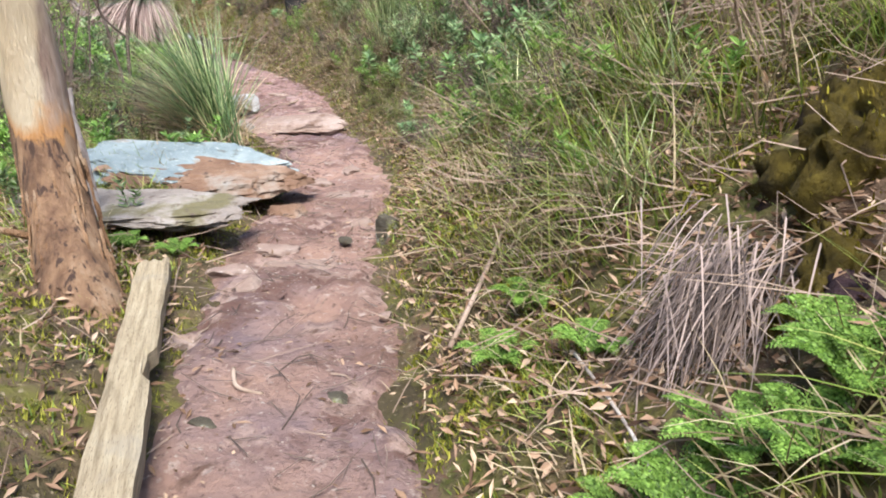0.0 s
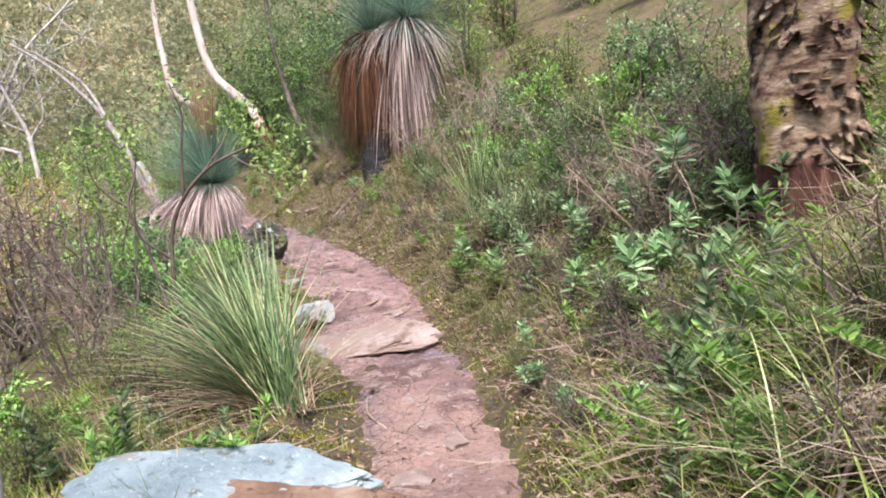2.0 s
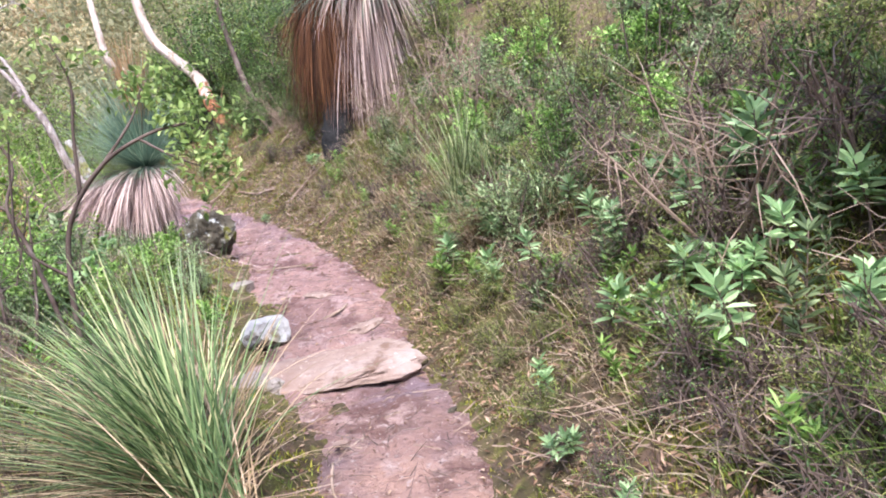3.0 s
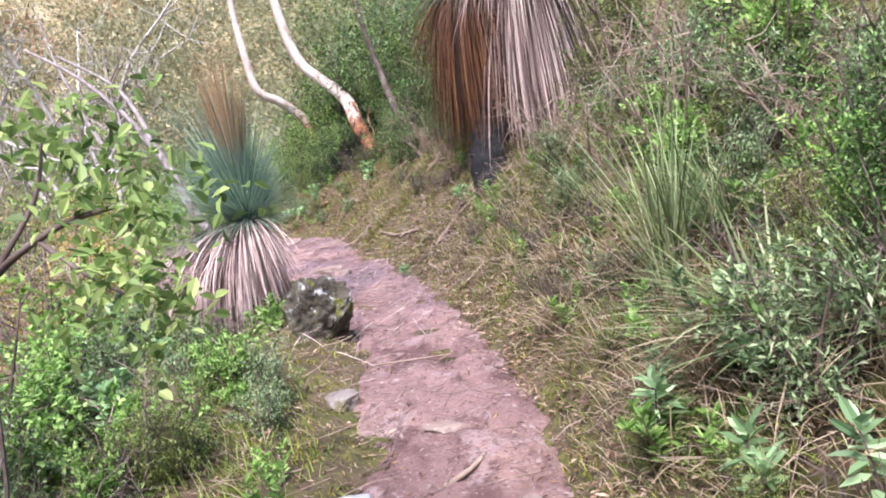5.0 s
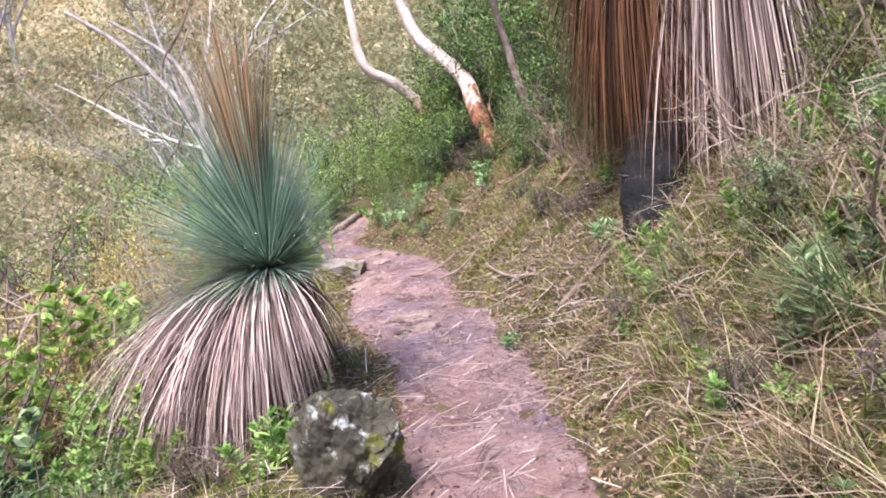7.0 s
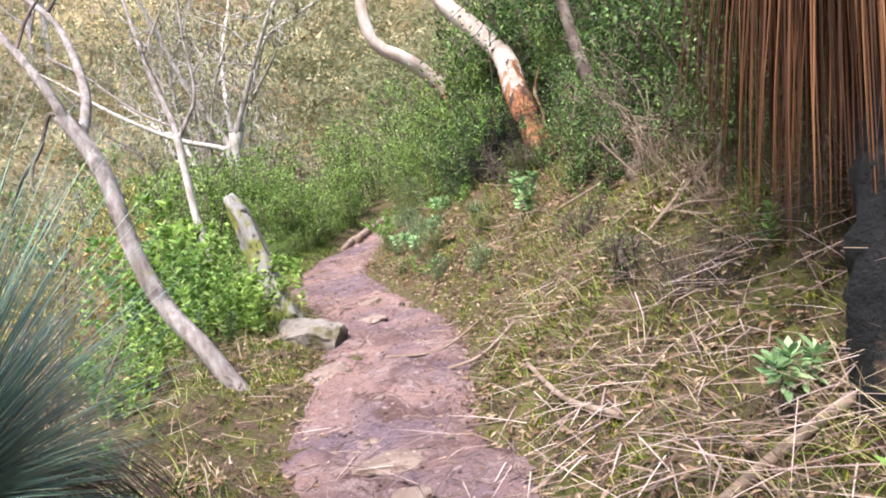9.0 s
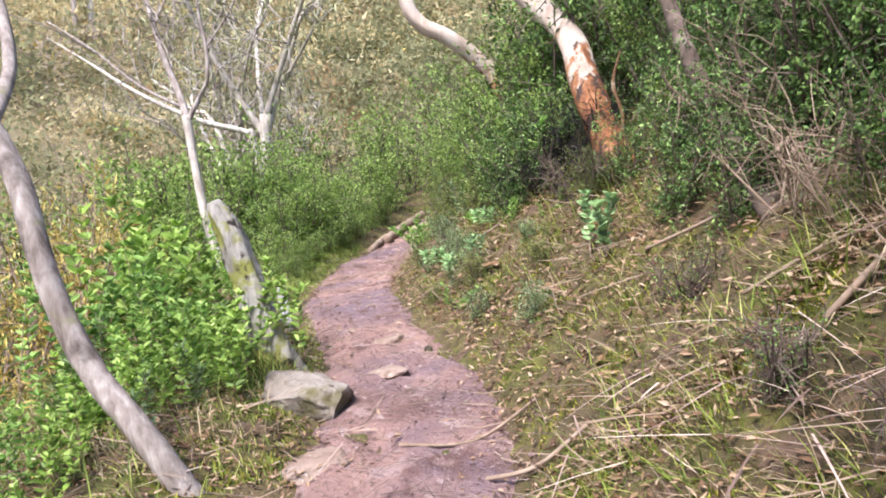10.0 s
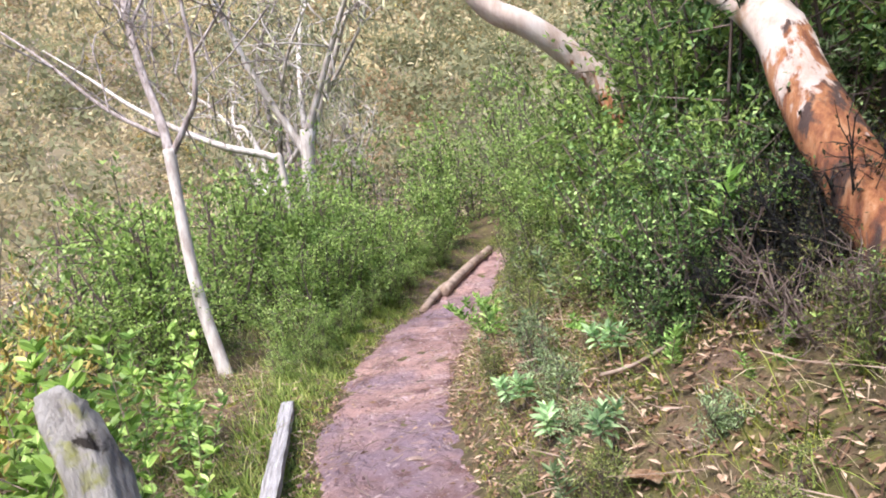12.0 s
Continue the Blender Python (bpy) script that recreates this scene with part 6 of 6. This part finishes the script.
set_out(lush, [((x, y, ground_at(x, y) - .04), z) for x, y, z in ((-6.0, 12.95, .5), (-6.2, 13.15, .55), (-6.45, 13.4, .5), (-6.65, 13.8, .5), (-6.3, 12.75, .5), (-6.6, 13.0, .6), (-7.0, 13.6, .7), (-6.1, 12.5, .45), (-6.8, 12.7, .7), (-7.3, 13.2, .85), (-7.5, 13.9, .7), (-7.8, 14.4, .6), (-8.3, 14.7, .7), (-8.0, 13.7, .95), (-8.8, 14.6, .9), (-5.95, 12.7, .4), (-6.3, 13.3, .6), (-6.5, 12.9, .6), (-6.15, 13.0, .5), (-6.8, 13.3, .7), (-7.1, 13.0, .8), (-7.4, 13.6, .6), (-6.0, 12.3, .4), (-6.4, 12.5, .5), (-5.75, 12.05, .35), (-5.5, 11.7, .35), (-5.8, 11.9, .4),
    (-4.0, 9.15, .4), (-4.45, 9.5, .6), (-4.6, 9.0, .7), (-3.7, 8.75, .3), (-4.95, 10.2, .8), (-4.15, 8.85, .45), (-5.0, 9.5, 1.0))], "loose bright green leafy plant with upright stems", "herb", "lush valley-side plants")
set_out([scrubs[2]], [((x, y, ground_at(x, y) - .04), z) for x, y, z in ((-6.6, 11.6, .7), (-7.1, 12.0, .8), (-7.5, 12.5, .9), (-7.0, 11.2, .7), (-8.0, 13.2, 1.1), (-8.2, 12.2, 1.0), (-6.1, 11.3, .5), (-8.8, 13.9, 1.1), (-9.5, 14.6, 1.1))], "golden dry grassy shrub beyond the path", "shrub", "golden shrubs")
set_out(olives, spots([(8.0, -1.25, .45), (8.4, -1.3, .5), (7.7, -1.4, .5), (4.7, -1.8, .5), (6.0, -1.7, .5), (7.9, .75, .3), (6.5, .8, .3), (7.2, .72, .3)]), "low feathery grey-green shrub", "shrub", "low shrubs")
set_out(tangles, [((x, y, ground_at(x, y) - .03), z) for x, y, z in ((-3.2, 13.5, .5), (-2.9, 13.0, .45), (-3.7, 14.4, .5), (-2.5, 13.5, .6), (-2.2, 14.2, .8), (-3.5, 15.2, .7), (-1.4, 10.9, .7), (-1.0, 10.1, .8), (-.5, 9.4, .8), (.1, 8.5, .8), (-.8, 11.2, .9), (.35, 6.2, .7), (.5, 5.6, .8), (.8, 3.6, .6), (.9, 2.9, .6), (1.0, 2.3, .6),
                                                                  (-3.0, 7.6, .5), (-3.5, 8.4, .5), (-4.4, 8.0, .8), (-3.3, 6.6, .6), (-5.2, 11.0, .9), (-6.2, 10.6, 1.2), (-5.6, 9.6, 1.3))], "", "shrub", "twig tangles")
set_out(far_twiggy + scrubs[:1], field(80, 7, 40, -15, -6, 1.8, 2.8), "tall dry twiggy shrub in the valley", "shrub", "valley shrubs")
set_out([scrubs[2]], spots([(11.0, -2.3, .6), (11.6, -2.5, .7), (12.0, -2.9, .8), (11.2, -3.2, .8), (12.6, -3.3, .9), (13.4, -3.6, 1.0), (10.4, -3.4, .8), (14.5, -4.0, 1.1), (10.2, -4.3, 1.0)]), "", "shrub", "golden shrubs")
set_out(scrubs[:2] + far_twiggy + bares[:1], field(85, 3, 26, -10, -3.0, .9, 1.8), "dry brownish shrub on the valley slope", "shrub", "valley shrubs")
set_out(bushes + olives, field(16, 8, 24, -9, -4.5, .8, 1.4), "green shrub on the valley slope", "shrub", "valley shrubs")
for o in herbs + broad + shade_tangle + lush + rosettes + darks + bushes + olives + sages + brights + bares + scrubs + tangles + bigs + far_twiggy + shade_deeps:
    for c in (*o.children_recursive, o):
        bpy.data.objects.remove(c)


# ---- ferns at the start ----
def fern(place, turn, size):
    ob = thing("fern", place, "bright green fern with feathery fronds", "fern", "ferns", turn, size)
    for k in range(6):
        a = k * 1.05 + rng.normal(0, .2)
        u_ = np.linspace(0, 1, 22)
        r = np.stack([np.cos(a) * u_ * .34, np.sin(a) * u_ * .34, .20 * np.sin(u_ * 2.1)], 1)
        d = unit(np.gradient(r, axis=0))
        side = unit(np.cross(d, np.array([0, 0, 1.0])))
        P, D, L = [], [], []
        for q in range(3, 22):
            for sg in (-1, 1):
                w = .10 * math.sin(min(1, (1.08 - u_[q]) * 1.5) * 1.5)
                base = r[q]
                dd = unit(side[q] * sg + d[q] * .45)
                for e in range(6):
                    c = base + dd * w * e / 6
                    for s2 in (-1, 1):
                        P.append(c)
                        D.append(dd * .6 + s2 * d[q] * .8)
                        L.append(w * .32 * (1 - e / 9))
        part("frond", leaves(P, D, np.array(L) * 1.15, np.array(L) * .8, .1), FERN, ob)


for x, y, s, t in ((.38, .96, .42, 0), (.46, 1.04, .38, 1), (.64, 1.02, .42, 2), (.30, 1.02, .32, 3), (.54, .93, .4, 4), (.66, 1.14, .36, 2.2), (.14, 1.72, .34, 1), (.24, 1.95, .34, 2), (.34, 1.55, .3, .5), (-1.1, 2.95, .3, 1), (-1.28, 2.9, .3, 0)):
    fern((x, y, ground_at(x, y)), t, s)

# sticks lying on the bank and the path
for k, (a, b, r) in enumerate([((.30, 1.55, .84), (.36, .82, .86), .004), ((.02, 1.95, .72), (.28, 2.6, .98), .008), ((.25, 2.75, .9), (.62, 3.0, 1.2), .010), ((.35, 2.2, .9), (.75, 2.65, 1.3), .009), ((.6, 3.0, 1.2), (.5, 2.5, 1.1), .007), ((.5, 3.3, 1.2), (.95, 3.1, 1.4), .009), ((.3, 3.0, 1.0), (.7, 3.4, 1.3), .007), ((-3.1, 12.0, 1.15), (-3.75, 12.6, 1.05), .014), ((-4.55, 11.9, .84), (-4.0, 12.25, .88), .008),
                               ((-4.35, 11.55, .80), (-3.6, 11.5, .86), .007), ((-2.75, 11.45, 1.0), (-2.25, 11.6, 1.42), .02), ((-4.9, 13.0, .93), (-4.4, 13.35, 1.1), .008),
                               ((-4.4, 12.9, 1.0), (-4.0, 13.0, 1.25), .010), ((-5.9, 15.4, 1.15), (-5.5, 15.3, 1.55), .010), ((-.62, 2.0, .49), (-.5, 1.85, .49), .007),
                               ((-3.2, 12.95, 1.3), (-2.55, 13.5, 1.9), .011), ((-3.5, 13.3, 1.4), (-2.9, 13.2, 1.7), .008), ((-4.1, 14.0, 1.4), (-3.3, 13.9, 1.7), .008), ((-1.2, 5.7, .47), (-1.0, 5.2, .46), .007), ((-2.5, 9.0, .65), (-2.0, 9.1, .68), .006), ((-1.62, 7.6, .58), (-1.5, 7.85, .60), .012)]):
    a, b = np.array(a), np.array(b)
    m = (a + b) / 2 + rng.normal(0, .02, 3)
    for q in (a, m, b):
        q[2] = ground_at(q[0], q[1]) + (.05 if k > 10 else .03)
    log([a, m, b], r, "bleached fallen stick lying on the ground", TWIG if k else WHITEBARK, "stick")

# strips of shed bark below the gums
for k, (x, y, a) in enumerate([(-5.55, 15.0, .4), (-5.15, 14.6, 1.2), (-4.95, 14.75, 2.0), (-4.7, 14.5, .1), (-5.8, 15.4, 1.7), (-4.6, 14.1, 2.6), (-4.3, 14.3, .9), (-5.35, 14.75, 2.9), (-4.4, 13.7, .5), (-4.1, 13.4, 1.9), (-5.0, 14.2, .2)]):
    z = ground_at(x, y) + .02
    n = 6
    v = [(math.cos(a) * t * .16 + math.sin(a) * w * .03, math.sin(a) * t * .16 - math.cos(a) * w * .03, .015 * (1 - w * w) + .012 * math.sin(t * 4 + k)) for t in np.linspace(0, 1, n) for w in (-1, 0, 1)]
    V = np.array(v + [(p[0], p[1], p[2] - .004) for p in v])
    q = [(i * 3 + j, i * 3 + j + 1, i * 3 + j + 4, i * 3 + j + 3) for i in range(n - 1) for j in (0, 1)]
    Q = q + [tuple(c + 3 * n for c in reversed(f)) for f in q]
    rim = [0, 1, 2] + [i * 3 + 2 for i in range(1, n)] + [(n - 1) * 3 + 1, (n - 1) * 3] + [i * 3 for i in range(n - 2, 0, -1)]
    Q += [(rim[i], rim[i] + 3 * n, rim[(i + 1) % len(rim)] + 3 * n, rim[(i + 1) % len(rim)]) for i in range(len(rim))]
    ob = new("bark_piece", mesh("bark_piece", V, Q, mat=STRINGY, smooth=True))
    ob.location = (x, y, z)
    tagged(ob, "curled orange-brown piece of fallen bark", "bark", "fallen bark")

# ---- the far side of the valley ----
for k in range(22):
    P, _ = scatter(1, 6, 46, -40, -11)
    P = P[0]
    gum((P[0], P[1], P[2]), rng.uniform(1.1, 1.9), rng.uniform(0, 6.3), 200 + k, GREYBARK if k % 5 else WHITEBARK, "spindly pale gum tree on the far slope", rng.uniform(.1, .7))


def clumps(n, near_, far_, lo, hi, leaf, per=64, a0=-8.0, a1=84.0):
    """Rounded clumps of leaves strewn over the slopes ahead and across the valley."""
    a, r = np.radians(rng.uniform(a0, a1, n)), rng.uniform(near_, far_, n)
    x, y = -5 - np.sin(a) * r, 11 + np.cos(a) * r
    ok = (np.abs(along(x, y)[0]) > 3.5) | (y > 30)
    x, y, r = x[ok], y[ok], r[ok]
    n = len(x)
    C = np.stack([x, y, sheet(x, y)], 1)
    R = rng.uniform(lo, hi, n) * (.7 + r / 60)
    o = unit(rng.normal(0, 1, (n, per, 3))) * rng.uniform(.35, 1, (n, per, 1)) * np.array([1, 1, .75])
    P = (C[:, None] + o * R[:, None, None] + np.array([0, 0, .45]) * R[:, None, None]).reshape(-1, 3)
    D = (o + rng.normal(0, .5, o.shape)).reshape(-1, 3)
    L = np.repeat(R, per) * leaf * 1.4 * rng.uniform(.6, 1.4, n * per)
    D = unit(D)
    S = unit(np.cross(D, rng.normal(0, .5, D.shape) + np.array([0, 0, 1.0]))) * L[:, None] * .28
    V = np.stack([P - S, P + S, P + D * L[:, None]], 1)
    return V.reshape(-1, 3), None, np.arange(len(P) * 3).reshape(-1, 3)


stuff("far_scrub", join(clumps(1900, 15, 60, .4, 1.1, .15), clumps(2600, 45, 105, .6, 1.4, .15)), SLOPESTRAW, "dry straw-coloured scrub covering the far slope", "scrub")
stuff("far_scrub", clumps(1500, 13, 80, .4, 1.1, .15), SLOPEPINK, "pinkish-grey twiggy scrub on the far slope", "scrub")
stuff("far_scrub", join(clumps(700, 15, 45, .5, 1.3, .14), clumps(1100, 26, 90, .6, 1.5, .14)), SLOPEGREEN, "grey-green scrub on the far slope", "scrub")
stuff("far_scrub", join(clumps(1700, 22, 66, .7, 1.7, .13, 64, -6, 41), clumps(260, 22, 80, 1.3, 2.6, .08, 150)), SLOPEGREEN, "grey-green scrub at the head of the valley", "scrub")
stuff("far_scrub", clumps(330, 16, 85, .35, 1.0, .15), GOLD, "golden dry bushes on the far slope", "scrub")
stuff("upslope_scrub", clumps(700, 14, 60, .6, 1.6, .16, 64, -75, 0), OLIVE, "green scrub up the near slope", "scrub")
# grit and clods on the path
P, _ = scatter(2600, -.5, 20, -.5, .5)
P[:, 2] = np.interp(P[:, 1], LINE[:, 1], LINE[:, 2]) + .012
n = len(P)
o8 = np.array([[1, 0, 0], [0, 1, 0], [-1, 0, 0], [0, -1, 0], [0, 0, .8], [0, 0, -.8]])
V = P[:, None] + (o8[None] * rng.uniform(.5, 1.4, (n, 6, 1))) * (rng.uniform(.08, 1, n) ** 3 * .014 + .003)[:, None, None]
f8 = np.array([[0, 1, 4], [1, 2, 4], [2, 3, 4], [3, 0, 4], [1, 0, 5], [2, 1, 5], [3, 2, 5], [0, 3, 5]])
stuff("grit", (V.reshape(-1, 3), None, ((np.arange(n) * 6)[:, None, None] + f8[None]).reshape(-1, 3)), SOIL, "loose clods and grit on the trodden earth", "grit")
